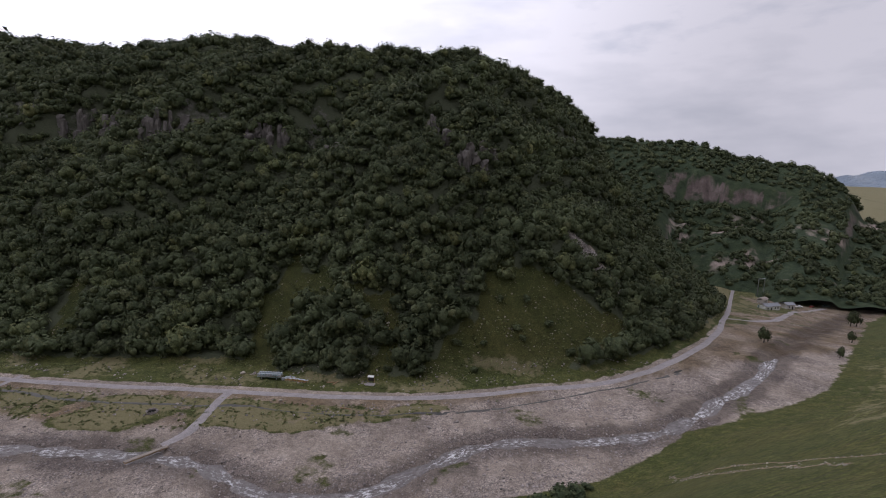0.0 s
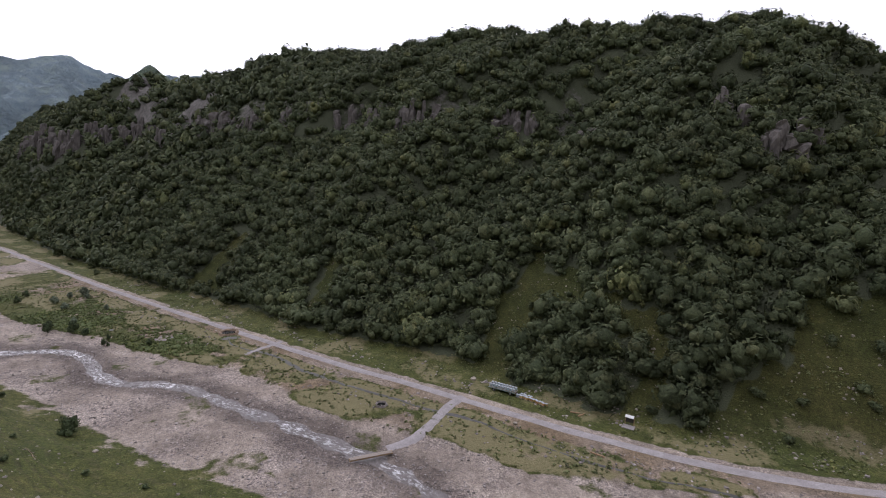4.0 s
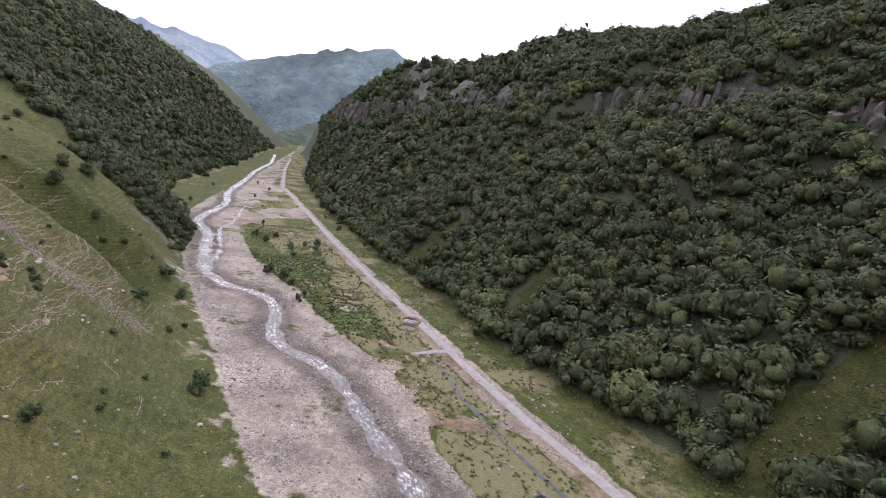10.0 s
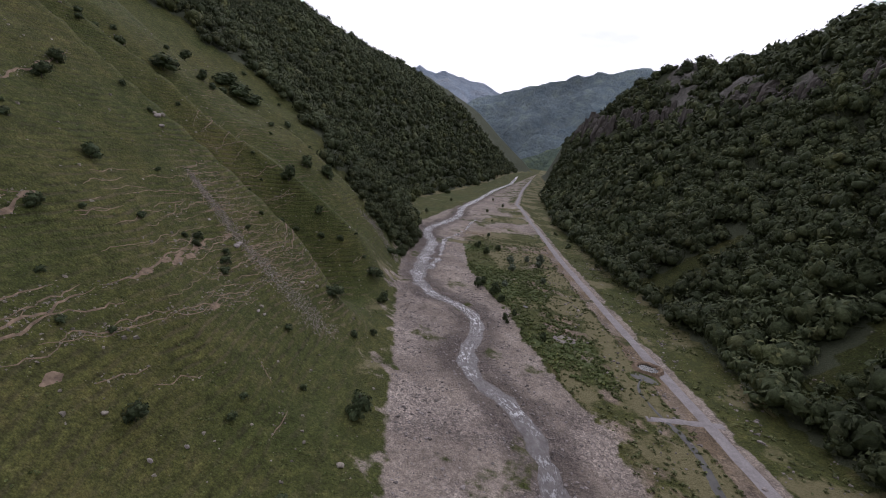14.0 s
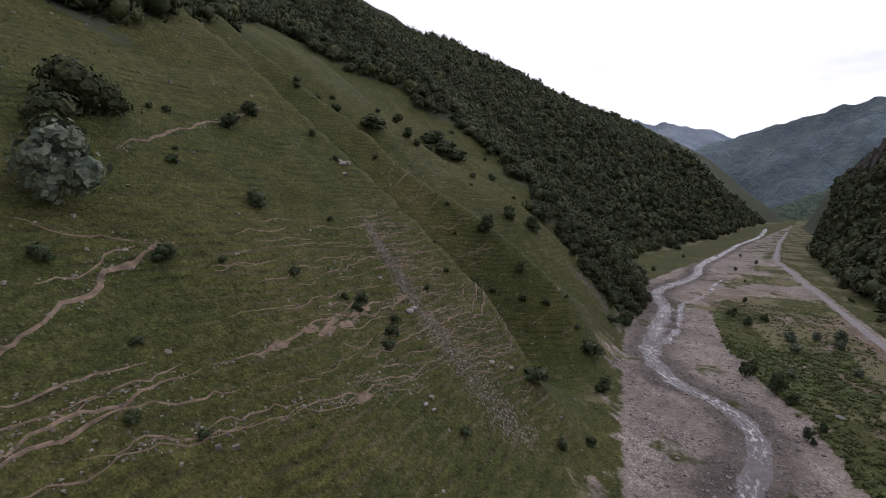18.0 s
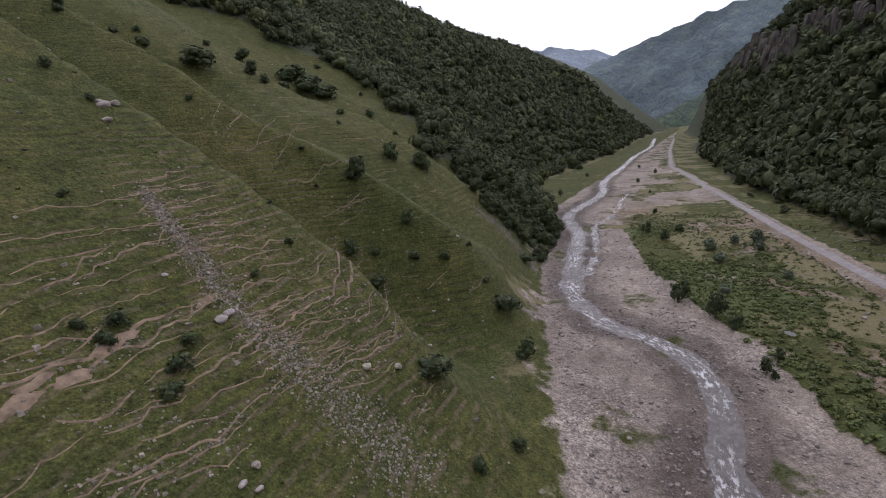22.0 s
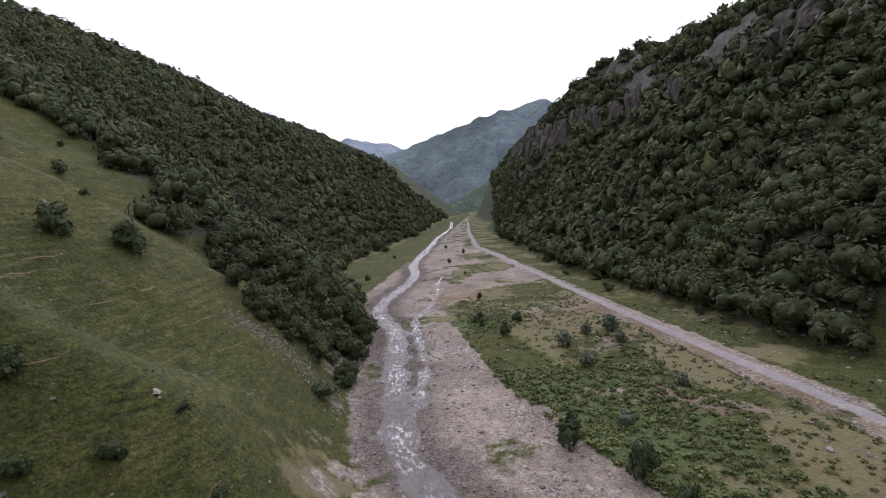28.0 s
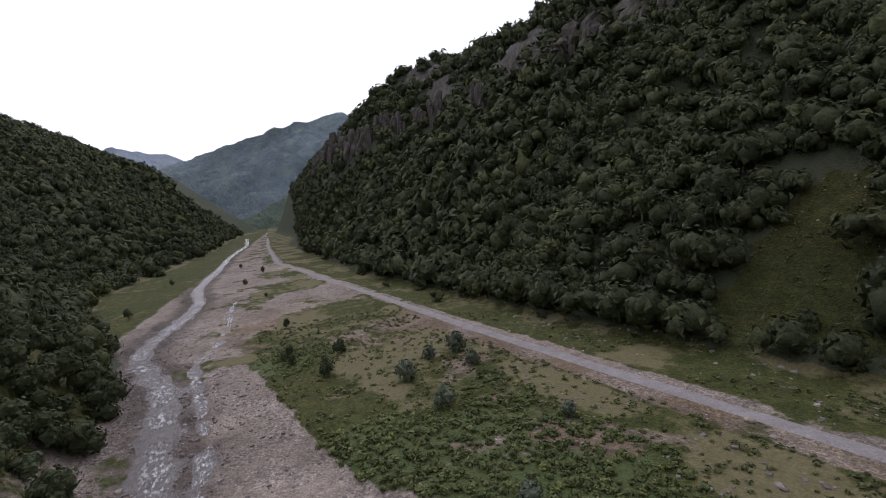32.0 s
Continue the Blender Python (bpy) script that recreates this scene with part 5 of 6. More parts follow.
# single stones of the chute, the largest
COBBLES = [boulder_mesh("stone", 300 + k, PALE_STONE) for k in range(4)]
cx, cy, cr = talus_places(260, 1.1, 97)
cz = height(cx, cy)
for n in range(260):
    k = 0.14 + 0.3 * cr.uniform() ** 3
    ob = new("stone", COBBLES[n % 4])
    ob.parent = ground
    ob.matrix_basis = pose(cx[n], cy[n], cz[n] + 0.08 * k, cr.uniform(-30, 30), cr.uniform(-30, 30), cr.uniform(0, 360)) @ Matrix.Diagonal((k, k, k, 1))


def outcrop(x, y, reach, tall, seed):
    """A broken wall of upright rock columns standing out of the wooded slope."""
    r = np.random.RandomState(seed)
    gx, gy = height1(x + 6, y) - height1(x - 6, y), height1(x, y + 6) - height1(x, y - 6)
    g = math.hypot(gx, gy) + 1e-6
    ux, uy, vx, vy = -gy / g, gx / g, gx / g, gy / g
    ob = tagged(new("rock_outcrop"), "grey-pink columnar cliff breaking out of the wood", "cliff", "cliff outcrops")
    ob.location = (x, y, height1(x, y))
    sides, wide = 6, 1.0 if x > -330 else 1.5
    for _ in range(int(reach * 1.5 / wide)):
        a, b = r.uniform(-1, 1) * reach, r.uniform(-3.5, 3.5)
        px, py = ux * a + vx * b, uy * a + vy * b
        pz = height1(x + px, y + py) - ob.location.z
        h, rad, ang = tall * r.uniform(0.35, 1.05) * (1 - 0.5 * (a / reach) ** 2), wide * r.uniform(0.9, 2.3), r.uniform(0, 6.283)
        rings = []
        for u, k in ((-0.35, 1.15), (0.3, 1.05), (0.8, 0.97), (1.0, 0.7)):
            t = ang + np.arange(sides) * 6.283 / sides + r.uniform(-0.15, 0.15, sides)
            rr = rad * k * r.uniform(0.55, 1.35, sides)
            rings.append(np.c_[px + np.cos(t) * rr + vx * u * h * 0.08, py + np.sin(t) * rr + vy * u * h * 0.08, pz + u * h + r.uniform(-0.6, 0.6, sides)])
        v = np.r_[np.concatenate(rings), [rings[-1].mean(0) + (0, 0, 0.5)]]
        quads = np.array([(i * sides + j, i * sides + (j + 1) % sides, (i + 1) * sides + (j + 1) % sides, (i + 1) * sides + j) for i in range(3) for j in range(sides)])
        tris = np.array([(18 + j, 18 + (j + 1) % sides, 24) for j in range(sides)])
        col = new("column", mesh_from("column", v, [tris, quads], CLIFF, False))
        col.parent = ob


for n, (x, y, reach, tall) in enumerate(CLIFFS):
    outcrop(x, y, reach, tall, 400 + n)


# ---- worn treads and paths on the pasture ----
def contour(x, y, length, sign, drift=0.0, seed=0):
    """A line that keeps its height along the slope."""
    r = np.random.RandomState(seed)
    out = [(x, y)]
    turn = 0.0
    for _ in range(int(length / 1.5)):
        e = 1.0
        gx = (height1(x + e, y) - height1(x - e, y)) / 2
        gy = (height1(x, y + e) - height1(x, y - e)) / 2
        g = math.hypot(gx, gy) + 1e-6
        turn = 0.8 * turn + 0.035 * r.normal()
        dx, dy = sign * -gy / g, sign * gx / g
        k = drift + turn
        dx, dy = dx + k * gx / g, dy + k * gy / g
        m = math.hypot(dx, dy)
        x, y = x + 1.5 * dx / m, y + 1.5 * dy / m
        out.append((x, y))
    return out


def worn_path(line, width, label, seed, lift=0.07):
    return tagged(ribbon("path", line, width, above(lift), DIRT, width * 0.35, 0.9, seed, 4, 0.1, True), label, "path", kind="structure")


MAIN_PATHS = [
    ([(-77.9, 29.1), (-80.1, 26.7), (-82, 25.1), (-84.9, 22.9), (-88.1, 20.4), (-91.6, 18.1), (-94.1, 17.1), (-95.7, 16.4)], 1.0),
    ([(-84.3, 20.4), (-86.4, 19.8), (-88.7, 18.4), (-91, 17.2), (-93.2, 16.4)], 0.45),
    ([(-84.6, 13.9), (-87.1, 14.6), (-89.9, 15.1), (-93, 15.7), (-95.5, 16.4)], 0.35),
    ([(-75.5, 35), (-78.2, 33.2), (-80.3, 31.9), (-82.9, 30.9), (-85.5, 30.4), (-90.7, 29), (-94.2, 28.4)], 0.5),
    ([(-94.2, 28.4), (-99.2, 28.4), (-102.4, 27.5), (-107.6, 25.6), (-111.2, 24.8), (-117.9, 23.1), (-126.1, 22.1)], 0.65),
    ([(-127.6, 21), (-126.4, 22.1), (-124, 22.7), (-121.5, 23.2), (-118.8, 23.6), (-116.3, 24.2), (-112.9, 25.5), (-109.9, 26.1)], 0.45),
    ([(-75.1, 35.8), (-77.8, 34.2), (-79.4, 32.9), (-82.4, 31.9), (-85.1, 31.1), (-88, 30.4), (-90.9, 30.4), (-97.2, 30.8)], 0.55),
    ([(-113.1, 28.7), (-115.4, 28.1), (-118.9, 27.9), (-122.9, 27.5), (-125.9, 26.8), (-128.4, 26.4), (-131.2, 25.8), (-135.4, 26.4), (-140.1, 25.7), (-159.9, 12.2), (-162.3, 11.4)], 0.5),
    ([(-95.4, 3.7), (-99.2, 1.6), (-104.8, -1.9), (-111.4, -6.1), (-117, -8.7), (-121.9, -11.2), (-125.8, -12.8)], 0.8),
    ([(-126.6, 22.1), (-128, 22.3), (-130, 22.3), (-134.8, 22.7), (-139.4, 23.3), (-142.8, 22.1)], 0.45),
    ([(-117.5, 18.4), (-119.9, 17.3), (-122.7, 16.7), (-125.8, 16.2), (-128.4, 15.1)], 0.35),
    ([(-108.9, 31.4), (-111.4, 31.3), (-113.9, 31.6), (-116.5, 31.8), (-118.9, 31.7), (-121.7, 30.9), (-124.2, 30.8), (-126.7, 30.3)], 0.4),
    ([(-135.2, 27.8), (-136.5, 27.2), (-139, 27), (-141.3, 26.2), (-143.1, 25.9), (-158.4, 12.6), (-163.9, 11.6)], 0.55),
    ([(-138, 24), (-139.4, 24.5), (-141, 24.4), (-143, 24.4), (-155.9, 8.9), (-157.9, 9.3), (-160.1, 8.7), (-161.5, 8.4)], 0.55),
    ([(-137.7, 31), (-140.1, 30.7), (-145.3, 28.5), (-157.7, 18.8), (-159.9, 18), (-161.2, 16.6), (-164.2, 15.1)], 0.4),
    ([(-163.3, 6.3), (-165.7, 7.4), (-169.4, 9.4)], 0.3),
    ([(-139.7, 32.5), (-142.1, 31.8), (-146.4, 29.7)], 0.35),
    ([(-137.8, 29.4), (-139.8, 29.1), (-141.9, 28.2), (-144.1, 27.5)], 0.3),
    ([(-138.7, 31.9), (-141.1, 31.9), (-142.3, 31.6)], 0.35),
    ([(-139.7, 22.4), (-141.6, 21.9), (-142.3, 21.9)], 0.3),
    ([(-210.6, 28.9), (-215.7, 29.6), (-221.8, 27.7), (-230.1, 23.7)], 0.5),
    ([(40.1, 129.9), (49.8, 107.6), (57.8, 93.5), (110, 88)], 0.5),
    ([(40.1, 129.9), (48.2, 101.1), (50.3, 80.6)], 0.4),
]
TREADS = [
    [(-126.8, 9.7), (-133.5, 8.9)],
    [(-128.1, 11), (-137.3, 10.4)],
    [(-127.8, 12.9), (-138, 12.1)],
    [(-128.9, 14.5), (-138.3, 14.2)],
    [(-127.9, 15.7), (-139.7, 16.1)],
    [(-129, 17.2), (-139, 17.5)],
    [(-129.6, 18.6), (-140.7, 19.2)],
    [(-129, 19.9), (-138.1, 19.9)],
    [(-129.9, 21.1), (-139.7, 21.5)],
    [(-127.7, 24.5), (-134.8, 24.8), (-141.4, 25.5)],
    [(-128.2, 25.9), (-135.4, 26.4), (-141.7, 27.5)],
    [(-128.2, 27.2), (-135, 28), (-141, 28.7)],
    [(-128.2, 28.4), (-137.4, 29)],
    [(-128.7, 30.4), (-140.1, 31.4)],
    [(-129, 31.4), (-139.5, 32.4)],
    [(-129.8, 33.2), (-138.3, 33.8)],
    [(-134.9, 36.9), (-140.8, 36.9)],
    [(-135, 38.1), (-141.5, 37.9)],
    [(-157, -13.4), (-183.8, -24.7)],
    [(-157.1, -11.2), (-186.8, -19.2)],
    [(-157.2, -9.1), (-168.4, -5.5)],
    [(-157.8, -7.3), (-182.9, -13.2)],
    [(-160.4, -4), (-182.7, -8.7)],
    [(-160.2, -1.6), (-171.3, 3.3)],
    [(-161.3, 5.2), (-169.1, 8.1)],
    [(-162.4, 7.6), (-168.5, 9.6)],
    [(-110.3, 23.3), (-115.6, 22.4), (-118.2, 21.5)],
]
MORE_TREADS = [
    [(-109.8, 24.1), (-113.6, 24), (-116.6, 22.6)],
    [(-110.7, 27.6), (-112.8, 28.2), (-115.8, 27.1)],
    [(-112.2, 29.2), (-115, 29.2), (-118.5, 28.5)],
    [(-113.8, 30.3), (-120, 30.6)],
    [(-110.4, 31.8), (-113.6, 32)],
    [(-113.5, 33.1), (-119.5, 33.2)],
    [(-125.6, 11.4), (-131.4, 10.7)],
    [(-125.9, 13.3), (-132.8, 12.2)],
    [(-127.5, 17.5), (-133.6, 16.6)],
    [(-130, 9.3), (-136.1, 8.5)],
    [(-132.9, 31.5), (-141.2, 31.4)],
    [(-129.3, 32.4), (-137, 33.2)],
    [(-170.1, 31.5), (-176.9, 32)],
    [(-169.1, 27.9), (-174.1, 29)],
    [(-165.8, 22.3), (-169.6, 23.7)],
    [(-83.2, 30.4), (-92.8, 27.7)],
    [(-83.7, 33.4), (-94.3, 32.7), (-101.6, 33.1)],
    [(-87, 32.9), (-102.5, 34), (-113.1, 33.5)],
    [(-102.8, 33.7), (-122.1, 31.4)],
    [(-98.4, 33.9), (-114.5, 32.3)],
    [(-79.1, 35.2), (-83.2, 34.4), (-88.9, 33.3), (-96.6, 33.4)],
    [(-114.8, 18.7), (-122, 16)],
    [(-107.6, 42.1), (-105.7, 45.4)],
    [(-98.3, 50.4), (-103.9, 49.2)],
    [(-85.7, 38), (-92.9, 37.8)],
    [(-91.4, 39.6), (-97.7, 40.8)],
    [(-79, 29.8), (-84.2, 28.5), (-90.1, 27.3)],
    [(-76.3, 33.1), (-79.8, 31.4), (-86, 29.6)],
]
for n, (line, width) in enumerate(MAIN_PATHS):
    worn_path(line, width * 0.5, "bare pink-brown path worn across the pasture", 500 + n)
for n, (x, y) in enumerate([(-102.2, 27.7), (-107.4, 25.8), (-111.1, 24.9), (-117.7, 23.2), (-125.9, 22.2), (-95.6, 16.5), (-91.5, 18.2), (-82.3, 36.7), (-108.7, 33.5), (-116.2, 23.7), (-113.1, 25.3), (-109.2, 26.3), (-109.9, 25.9)]):
    worn_path([(x + 1.4, y + 0.4), (x, y), (x - 1.4, y - 0.2)], 0.9, "trampled patch of bare pink earth", 560 + n)
rp = np.random.RandomState(55)
for n, line in enumerate(TREADS + MORE_TREADS):
    worn_path(line, rp.uniform(0.12, 0.2), "narrow cattle tread worn along the slope", 600 + n, 0.06)
rs = np.random.RandomState(57)
edge = np.concatenate([dense(line, 0.5) for line in TREADS + MORE_TREADS + [p for p, _ in MAIN_PATHS]])
edge = edge[rs.randint(0, len(edge), 7000)] + rs.normal(size=(7000, 2)) * 0.38
stone_field("tread_stones", edge[:, 0], edge[:, 1], rs, 0.07, 0.34, PALE_STONE, "small pale stones loosened along the cattle treads", 3.0)
talus_line = dense(TALUS, 1.0)
for n in range(34):
    i = int(len(talus_line) * (0.26 + 0.5 * n / 34))
    x, y = talus_line[i] + np.array([rp.uniform(-9, -1), rp.uniform(-0.6, 0.6)])
    worn_path(contour(x, y, rp.uniform(3, 9), 1, rp.uniform(-0.02, 0.05), 600 + n), rp.uniform(0.1, 0.18), "narrow cattle tread worn along the slope", 700 + n, 0.05)
for n in range(26):
    i = int(len(talus_line) * (0.3 + 0.5 * n / 26))
    x, y = talus_line[i] + np.array([rp.uniform(2, 30), rp.uniform(-1, 1)])
    worn_path(contour(x, y, rp.uniform(5, 16), -1, rp.uniform(-0.03, 0.05), 800 + n), rp.uniform(0.1, 0.17), "narrow cattle tread worn along the slope", 900 + n, 0.05)
for n in range(40):
    x, y = rp.uniform(-200, -150), rp.uniform(-40, 26)
    if -away(np.array([x]), np.array([y]), FOOT_L)[0][0] < 6:
        continue
    worn_path(contour(x, y, rp.uniform(3, 7), rp.choice([-1, 1]), rp.uniform(-0.04, 0.04), 1000 + n), rp.uniform(0.1, 0.17), "narrow cattle tread worn along the slope", 1100 + n, 0.05)


# ---- made things ----
def part(name, bm, material, parent, label="", soft=False):
    me = bpy.data.meshes.new(name)
    bm.to_mesh(me)
    bm.free()
    me.materials.append(material)
    if soft:
        me.polygons.foreach_set("use_smooth", np.ones(len(me.polygons), bool))
    ob = new(name, me)
    ob.parent = parent
    if label:
        tagged(ob, label)
    return ob


def box(sx, sy, sz, at=(0, 0, 0), bevel=0.02, turn=0.0):
    bm = bmesh.new()
    bmesh.ops.create_cube(bm, size=1.0, matrix=Matrix.Translation(at) @ Matrix.Rotation(turn, 4, "Z") @ Matrix.Diagonal((sx, sy, sz, 1)))
    if bevel:
        bmesh.ops.bevel(bm, geom=bm.edges[:], offset=bevel, segments=1, affect="EDGES")
    return bm


def rod(p, q, radius, sides=8):
    p, q = Vector(p), Vector(q)
    d = q - p
    bm = bmesh.new()
    m = Matrix.Translation((p + q) / 2) @ d.to_track_quat("Z", "Y").to_matrix().to_4x4()
    bmesh.ops.create_cone(bm, cap_ends=True, segments=sides, radius1=radius, radius2=radius * 0.9, depth=d.length, matrix=m)
    return bm


def gable(sx, sy, rise, at, over=0.3, thick=0.14):
    """A pitched roof with its ridge along x."""
    bm = bmesh.new()
    a, b = sx / 2 + over, sy / 2 + over
    prof = [(-b, 0), (0, rise), (b, 0), (b, thick), (0, rise + thick), (-b, thick)]
    rows = [[bm.verts.new((at[0] + s * a, at[1] + y, at[2] + z)) for y, z in prof] for s in (-1, 1)]
    for k in range(6):
        bm.faces.new((rows[0][k], rows[0][(k + 1) % 6], rows[1][(k + 1) % 6], rows[1][k]))
    bm.faces.new(rows[0][::-1])
    bm.faces.new(rows[1])
    bmesh.ops.recalc_face_normals(bm, faces=bm.faces)
    return bm


PLANK = plain("grey_weathered_planks", (0.30, 0.26, 0.22), 0.85, 6)
LOG = plain("stripped_logs", (0.36, 0.24, 0.14), 0.85, 5)
WHITE = plain("white_paint", (0.78, 0.78, 0.76), 0.6, 2, 0.08)
DARK = plain("dark_painted_wood", (0.05, 0.045, 0.04), 0.7, 3)
ROOFING = plain("grey_sheet_roof", (0.25, 0.26, 0.28), 0.5, 2, 0.2)
PLASTER = plain("pale_plaster", (0.52, 0.50, 0.47), 0.9, 1.5, 0.15)
GREYGREEN = plain("faded_green_paint", (0.22, 0.28, 0.26), 0.6, 3, 0.3)
RUBBER = plain("tyre_rubber", (0.03, 0.03, 0.03), 0.8, 5)
PANE = plain("window_glass", (0.03, 0.035, 0.04), 0.15, 1, 0.1)
STEEL = plain("galvanised_steel", (0.42, 0.43, 0.44), 0.45, 3, 0.15, 0.7)
CONCRETE = plain("worn_concrete", (0.42, 0.40, 0.38), 0.95, 2.5)
REDBODY = plain("red_car_paint", (0.25, 0.04, 0.03), 0.4, 2, 0.1)


def put(ob, x, y, turn=0.0, lift=0.0):
    ob.matrix_basis = pose(x, y, height1(x, y) + lift, 0, 0, turn)
    return ob


bridge = tagged(new("footbridge"), "narrow grey plank footbridge on two logs across the stream", "bridge")
for side in (-1, 1):
    part("beam", rod((-4.3, side * 0.34, 0.0), (4.3, side * 0.34, 0.05), 0.16), LOG, bridge)
rb = random.Random(4)
for n in range(28):
    part("plank", box(0.26, 1.05 + rb.uniform(-0.1, 0.1), 0.06, (-4.05 + n * 0.3, rb.uniform(-0.05, 0.05), 0.21 + rb.uniform(-0.015, 0.02)), 0.01, rb.uniform(-0.04, 0.04)), PLANK, bridge)
bridge.matrix_basis = pose(-66.2, 99.3, 0.35, 0, 0, 68)


def wheel(x, y, z, radius, width, parent):
    tyre = part("wheel", rod((x, y - width / 2, z), (x, y + width / 2, z), radius, 16), RUBBER, parent)
    part("rim", rod((x, y - width / 2 - 0.02, z), (x, y + width / 2 + 0.02, z), radius * 0.55, 12), STEEL, tyre)


trailer = tagged(new("bee_trailer"), "flat grey trailer loaded with whitish beehives below the wood", "trailer")
part("deck", box(7.2, 2.3, 0.12, (0, 0, 0.85)), PLANK, trailer, "weathered plank deck")
for s in (-1, 1):
    part("side_rail", box(7.2, 0.08, 0.2, (0, s * 1.16, 0.9), 0.015), GREYGREEN, trailer)
    part("beam", box(6.8, 0.12, 0.2, (0, s * 0.5, 0.7), 0.015), DARK, trailer)
part("tow_bar", rod((3.6, 0, 0.72), (5.0, 0, 0.5), 0.06), DARK, trailer)
for x in (-2.2, 2.4):
    part("axle", rod((x, -1.0, 0.42), (x, 1.0, 0.42), 0.06), DARK, trailer)
    for s in (-1, 1):
        wheel(x, s * 0.98, 0.42, 0.42, 0.24, trailer)
put(trailer, -67.3, 140.2, 16)


HIVE_PAINTS = [plain("white_hive_paint", (0.40, 0.43, 0.46), 0.7, 4), plain("blue_hive_paint", (0.36, 0.45, 0.50), 0.7, 4), plain("yellow_hive_paint", (0.50, 0.36, 0.14), 0.7, 4), plain("orange_hive_paint", (0.46, 0.25, 0.12), 0.7, 4)]


def hive(paint, label, group):
    """A box hive: body, upper box, flat lid, flight board, floor on two battens."""
    ob = tagged(new("beehive"), label, "beehive", group)
    part("floor_board", box(0.6, 0.56, 0.06, (0, 0, 0.13), 0.01), PLANK, ob)
    part("brood_box", box(0.54, 0.5, 0.32, (0, 0, 0.33), 0.01), paint, ob)
    part("upper_box", box(0.54, 0.5, 0.24, (0, 0, 0.62), 0.01), paint, ob)
    part("lid", box(0.62, 0.58, 0.08, (0, 0, 0.79), 0.015), HIVE_PAINTS[0], ob, "pale painted lid")
    part("flight_board", box(0.12, 0.4, 0.03, (0.34, 0, 0.16), 0.005), PLANK, ob)
    for s in (-1, 1):
        part("batten", box(0.5, 0.08, 0.1, (0, s * 0.2, 0.05), 0.01), PLANK, ob)
    return ob


HIVES = [hive(p, f"{c} wooden box beehive", g) for p, c, g in zip(HIVE_PAINTS, ("white-painted", "pale blue", "yellow-brown", "faded orange"), ("hives on the trailer",) * 2 + ("hives in the grass",) * 2)]
used = [False] * 4
top = pose(-67.3, 140.2, height1(-67.3, 140.2), 0, 0, 16)


def set_hive(kind, m):
    if used[kind]:
        copy_thing(HIVES[kind], m)
    else:
        HIVES[kind].matrix_world = m
        used[kind] = True


for n in range(9):
    for s in (-1, 1):
        set_hive((n * 3 + (s > 0) * 2) % 5 % 2, top @ pose(-3.2 + 0.8 * n, s * 0.62, 0.92, 0, 0, 90 * s))
for count, (ax, ay), (bx_, by_) in ((15, (-63.1, 140.7), (-55.3, 141.8)), (5, (-62.6, 141.8), (-59.9, 142))):
    for n in range(count):
        x, y = ax + (bx_ - ax) * n / (count - 1), ay + (by_ - ay) * n / (count - 1) + 0.15 * math.sin(n * 2.3)
        set_hive(0 if n < 2 else 2 + (n * 7) % 3 % 2, pose(x, y, height1(x, y) - 0.03, 0, 0, 255 + 9 * math.sin(n * 1.7)))
for n, (x, y, a, length) in enumerate([(-49, 144.6, 30, 2.4), (-47.5, 144.7, 80, 2.2), (-36.5, 133, 10, 3.0)]):
    log = tagged(new("log"), "stripped orange-brown log lying in the grass", "log", "logs by the road")
    part("stem", rod((-length / 2, 0, 0.16), (length / 2, 0, 0.14), 0.16), LOG, log)
    part("cut_end", rod((length / 2, 0, 0.14), (length / 2 + 0.03, 0, 0.14), 0.13), PLANK, log, "pale sawn end")
    put(log, x, y, a)

kiosk = tagged(new("notice_shelter"), "small white-roofed notice shelter beside the road", "shelter")
part("roof", gable(1.6, 0.9, 0.35, (0, 0, 2.0), 0.12, 0.1), WHITE, kiosk, "white sheet roof")
part("board", box(1.7, 0.08, 1.1, (0, 0, 1.3)), DARK, kiosk, "dark notice board")
for s in (-1, 1):
    part("post", box(0.12, 0.12, 2.2, (s * 0.95, 0, 1.0), 0.01), LOG, kiosk)
part("pad", box(2.6, 1.8, 0.16, (0, -0.9, 0.06)), ROAD, kiosk, "pale concrete pad")
put(kiosk, -37.9, 148.7, 14)


def ring_mesh(radius, depth, rim, segs=22, seed=0):
    """A round pit lined with uneven stones."""
    r = np.random.RandomState(seed)
    bm = bmesh.new()
    rows = []
    for rad, z in ((radius * 1.35, -0.1), (radius * 1.15, rim), (radius * 0.95, rim * 0.7), (radius * 0.8, -depth)):
        rows.append([bm.verts.new((math.cos(k * 6.283 / segs) * rad * r.uniform(0.9, 1.1), math.sin(k * 6.283 / segs) * rad * r.uniform(0.9, 1.1), z + r.uniform(-0.08, 0.08))) for k in range(segs)])
    for a, b in zip(rows, rows[1:]):
        for k in range(segs):
            bm.faces.new((a[k], a[(k + 1) % segs], b[(k + 1) % segs], b[k]))
    return bm


def disc(radius, z, squash=1.0, segs=22, seed=1):
    r = np.random.RandomState(seed)
    bm = bmesh.new()
    bm.faces.new([bm.verts.new((math.cos(k * 6.283 / segs) * radius * r.uniform(0.85, 1.1), math.sin(k * 6.283 / segs) * radius * squash * r.uniform(0.85, 1.1), z)) for k in range(segs)])
    return bm


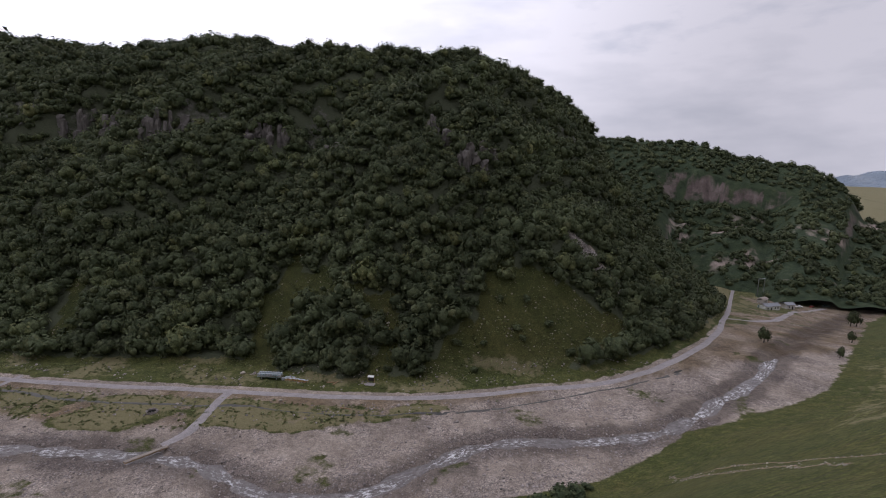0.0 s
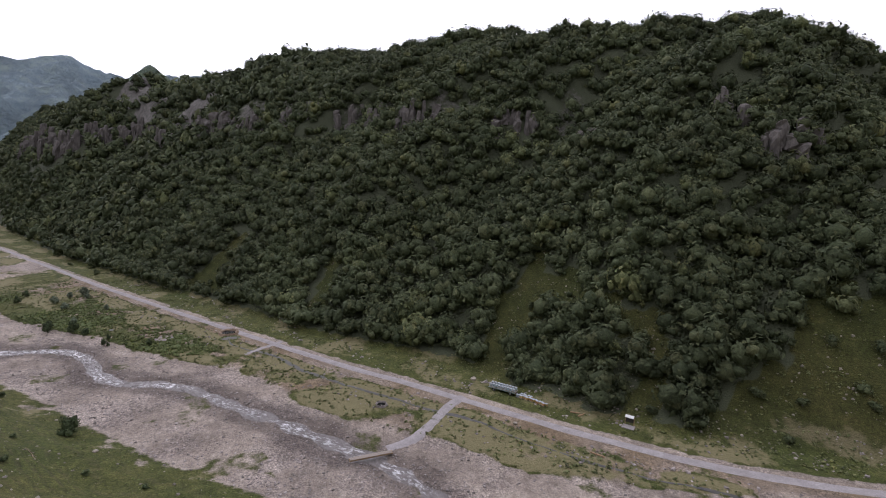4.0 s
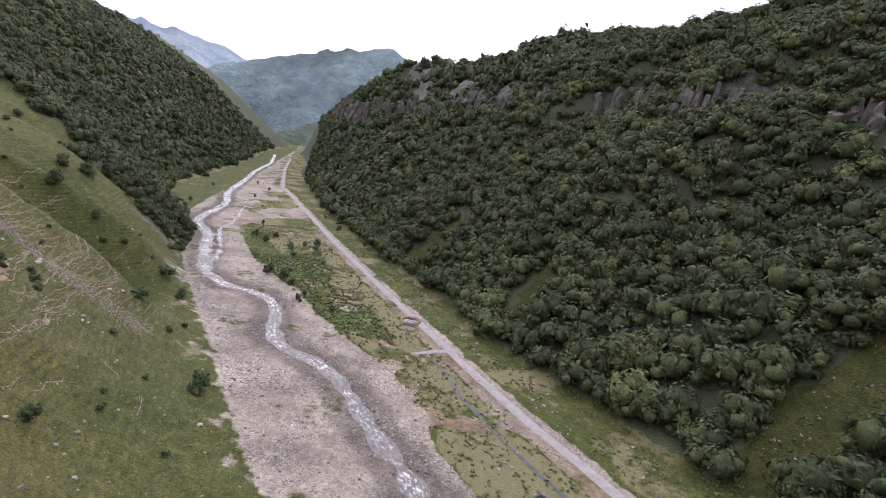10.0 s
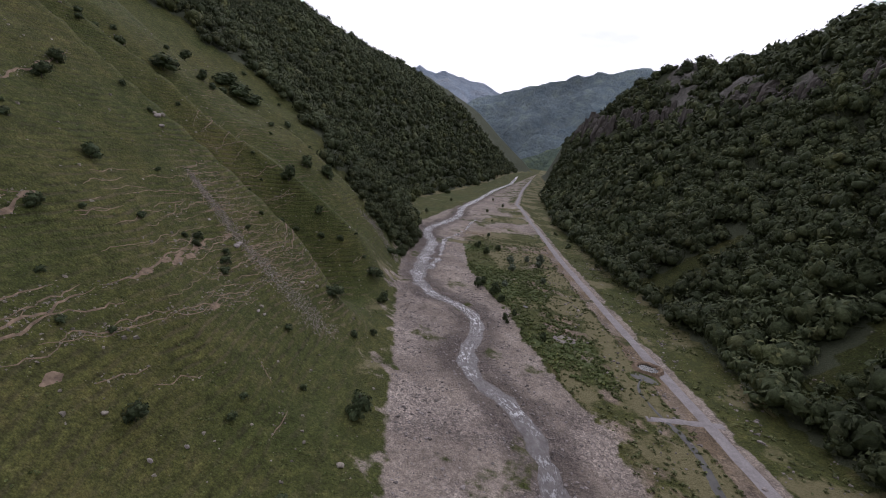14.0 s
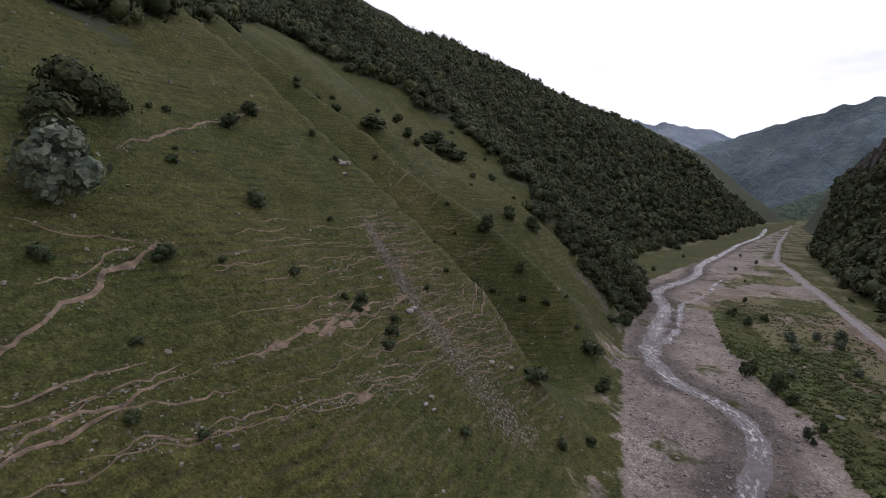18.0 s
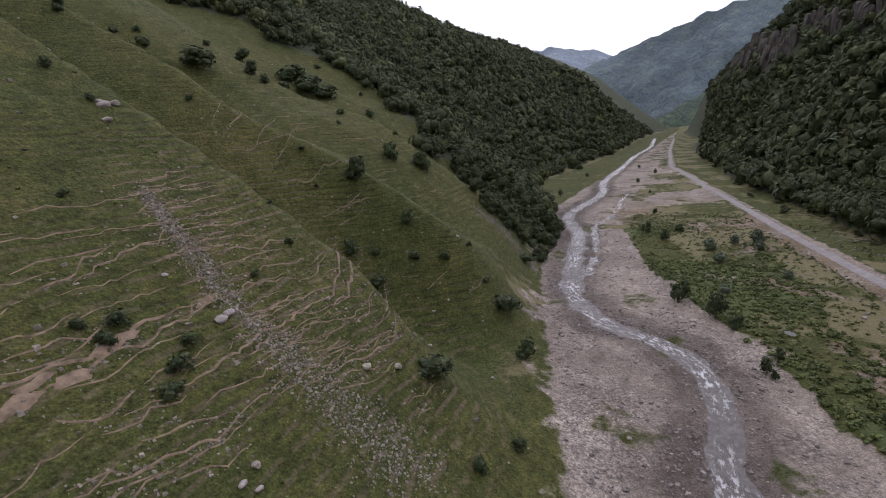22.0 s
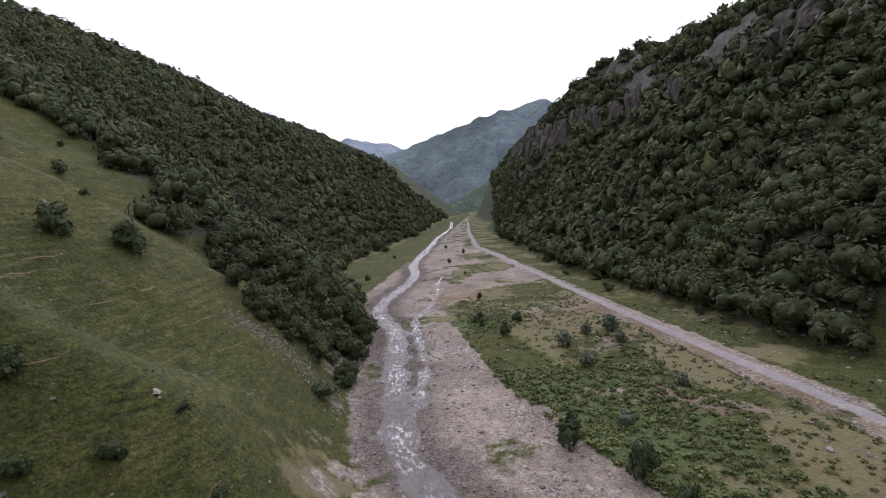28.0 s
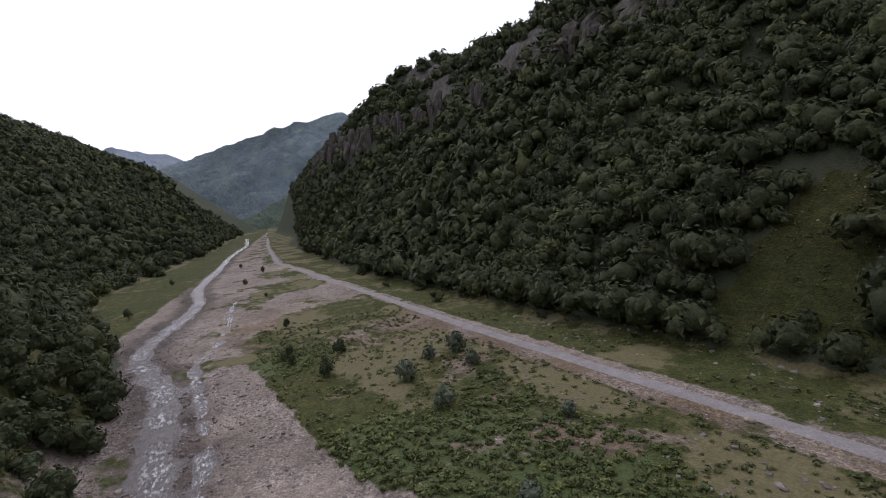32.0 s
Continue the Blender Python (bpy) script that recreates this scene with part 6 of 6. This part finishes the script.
BLACKWATER = plain("black_water", (0.012, 0.012, 0.011), 0.2, 1, 0.2)
pool = tagged(new("dark_pool"), "round dark water hole with a stony rim", "pool")
part("rim", ring_mesh(1.15, 0.4, 0.45), STONE, pool)
part("surface", disc(1.05, 0.08), BLACKWATER, pool, "still black water")
put(pool, -81.2, 112.4, 0, 0.05)
pit = tagged(new("spring_pit"), "dark spring pit dug into the stony bank", "pit")
part("bank", ring_mesh(2.5, 0.5, 0.6, 24, 3), DIRT, pit)
part("surface", disc(2.6, 0.12, 0.8, 22, 5), BLACKWATER, pit, "dark shaded water")
put(pit, -155.8, 103.3, 20, 0.12)
for n, (x, y, a, b) in enumerate(PUDDLES):
    pud = tagged(new("puddle"), "shallow puddle on the stony flats", "puddle", "puddles on the flats")
    # the first surface is coloured as pale stone, the others as dark water
    part("surface", disc(a, 0.0, b / a, 22, 11 + n), STILL if n == 2 else PALE_STONE if n == 0 else STILL, pud)
    part("margin", ring_mesh(a * 0.8, 0.1, 0.02, 22, 30 + n), GROUND if n else STONE, pud)
    put(pud, x, y, 30 * n, 0.14)


# ---- the hamlet down the valley ----
def house(name, label, sx, sy, wall_h, rise, wall_mat, roof_mat, doors, windows, x, y, turn, chimney=False):
    h = tagged(new(name), label, "house", "hamlet buildings")
    part("wall", box(sx, sy, wall_h, (0, 0, wall_h / 2), 0.04), wall_mat, h)
    rf = part("roof", gable(sx, sy, rise, (0, 0, wall_h), 0.45), roof_mat, h)
    part("gable_wall", box(sx * 0.98, 0.2, rise * 0.7, (0, 0, wall_h + rise * 0.35)), wall_mat, h)
    if chimney:
        part("chimney", box(0.7, 0.7, 1.6, (sx * 0.25, 0.6, wall_h + rise)), CONCRETE, rf)
    for u in doors:
        d = part("door", box(1.0, 0.08, 2.05, (u * sx, -sy / 2 - 0.03, 1.03), 0.02), DARK, h)
        part("handle", box(0.12, 0.06, 0.05, (u * sx + 0.35, -sy / 2 - 0.1, 1.0), 0.01), STEEL, d)
    for u, z in windows:
        for side in (-1, 1):
            w = part("window", box(1.1, 0.06, 1.2, (u * sx, side * (sy / 2 + 0.02), z), 0.02), WHITE, h)
            part("pane", box(0.9, 0.06, 1.0, (u * sx, side * (sy / 2 + 0.04), z), 0.01), PANE, w)
    put(h, x, y, turn)
    return h


house("main_house", "tall dark-walled house with a grey sheet roof", 8, 7, 6.0, 2.4, DARK, ROOFING, [0.0], [(-0.3, 1.7), (0.3, 1.7), (-0.3, 5.0), (0.0, 5.0), (0.3, 5.0)], 134, 456, 40, True)
house("long_house", "long low white house in the hamlet", 11, 5, 2.8, 1.4, WHITE, ROOFING, [-0.1], [(-0.35, 1.6), (0.15, 1.6), (0.35, 1.6)], 113, 392, 35)
house("annex", "small pale outbuilding with a grey roof", 6, 5, 3.0, 1.2, PLASTER, ROOFING, [0.2], [(-0.2, 1.7)], 128, 413, 30)
house("barn", "low pale barn beside the track", 7, 4.5, 2.6, 1.1, PLASTER, PLANK, [0.0], [(-0.3, 1.6)], 116, 426, 60)


def car(x, y, turn, paint, label):
    c = tagged(new("car"), label, "car", "parked cars")
    body = part("body", box(4.3, 1.75, 0.7, (0, 0, 0.75), 0.14), paint, c)
    part("cabin", box(2.3, 1.6, 0.6, (-0.2, 0, 1.35), 0.2), PANE, c)
    part("roof", box(1.9, 1.5, 0.06, (-0.2, 0, 1.66), 0.02), paint, body)
    for wx in (-1.35, 1.35):
        for s in (-1, 1):
            wheel(wx, s * 0.82, 0.34, 0.34, 0.2, c)
    put(c, x, y, turn)


car(137, 423, 20, WHITE, "white car parked in the hamlet meadow")
car(147, 433, 60, REDBODY, "dark red car parked in the hamlet meadow")
car(157, 440, 10, GREYGREEN, "grey van parked in the hamlet meadow")
car(108, 396, 80, GREYGREEN, "grey-green car beside the long house")
gantry = tagged(new("gantry"), "tall steel gantry frame above the hamlet", "gantry")
for s in (-1, 1):
    part("post", box(0.5, 0.5, 14, (s * 3.0, 0, 7)), STEEL, gantry)
part("crossbar", box(6.6, 0.5, 0.5, (0, 0, 13.8)), STEEL, gantry)
put(gantry, 120, 454, 40)
for n, (x, y) in enumerate([(114, 545), (200, 620)]):
    py = tagged(new("pylon"), "slender lattice power pylon", "pylon", "power pylons")
    for a in (-1, 1):
        for b in (-1, 1):
            part("leg", rod((a * 2.2, b * 2.2, 0), (a * 0.4, b * 0.4, 20), 0.14, 6), STEEL, py)
    for z in (14, 17, 20):
        part("arm", box(7.0 - (z - 14) * 0.5, 0.25, 0.25, (0, 0, z)), STEEL, py)
    for z in (4, 8, 12):
        k = 2.2 - 1.8 * z / 20
        for s in (-1, 1):
            part("brace", rod((-k, s * k, z), (k, s * k, z + 2), 0.07, 5), STEEL, py)
    put(py, x, y, 30)
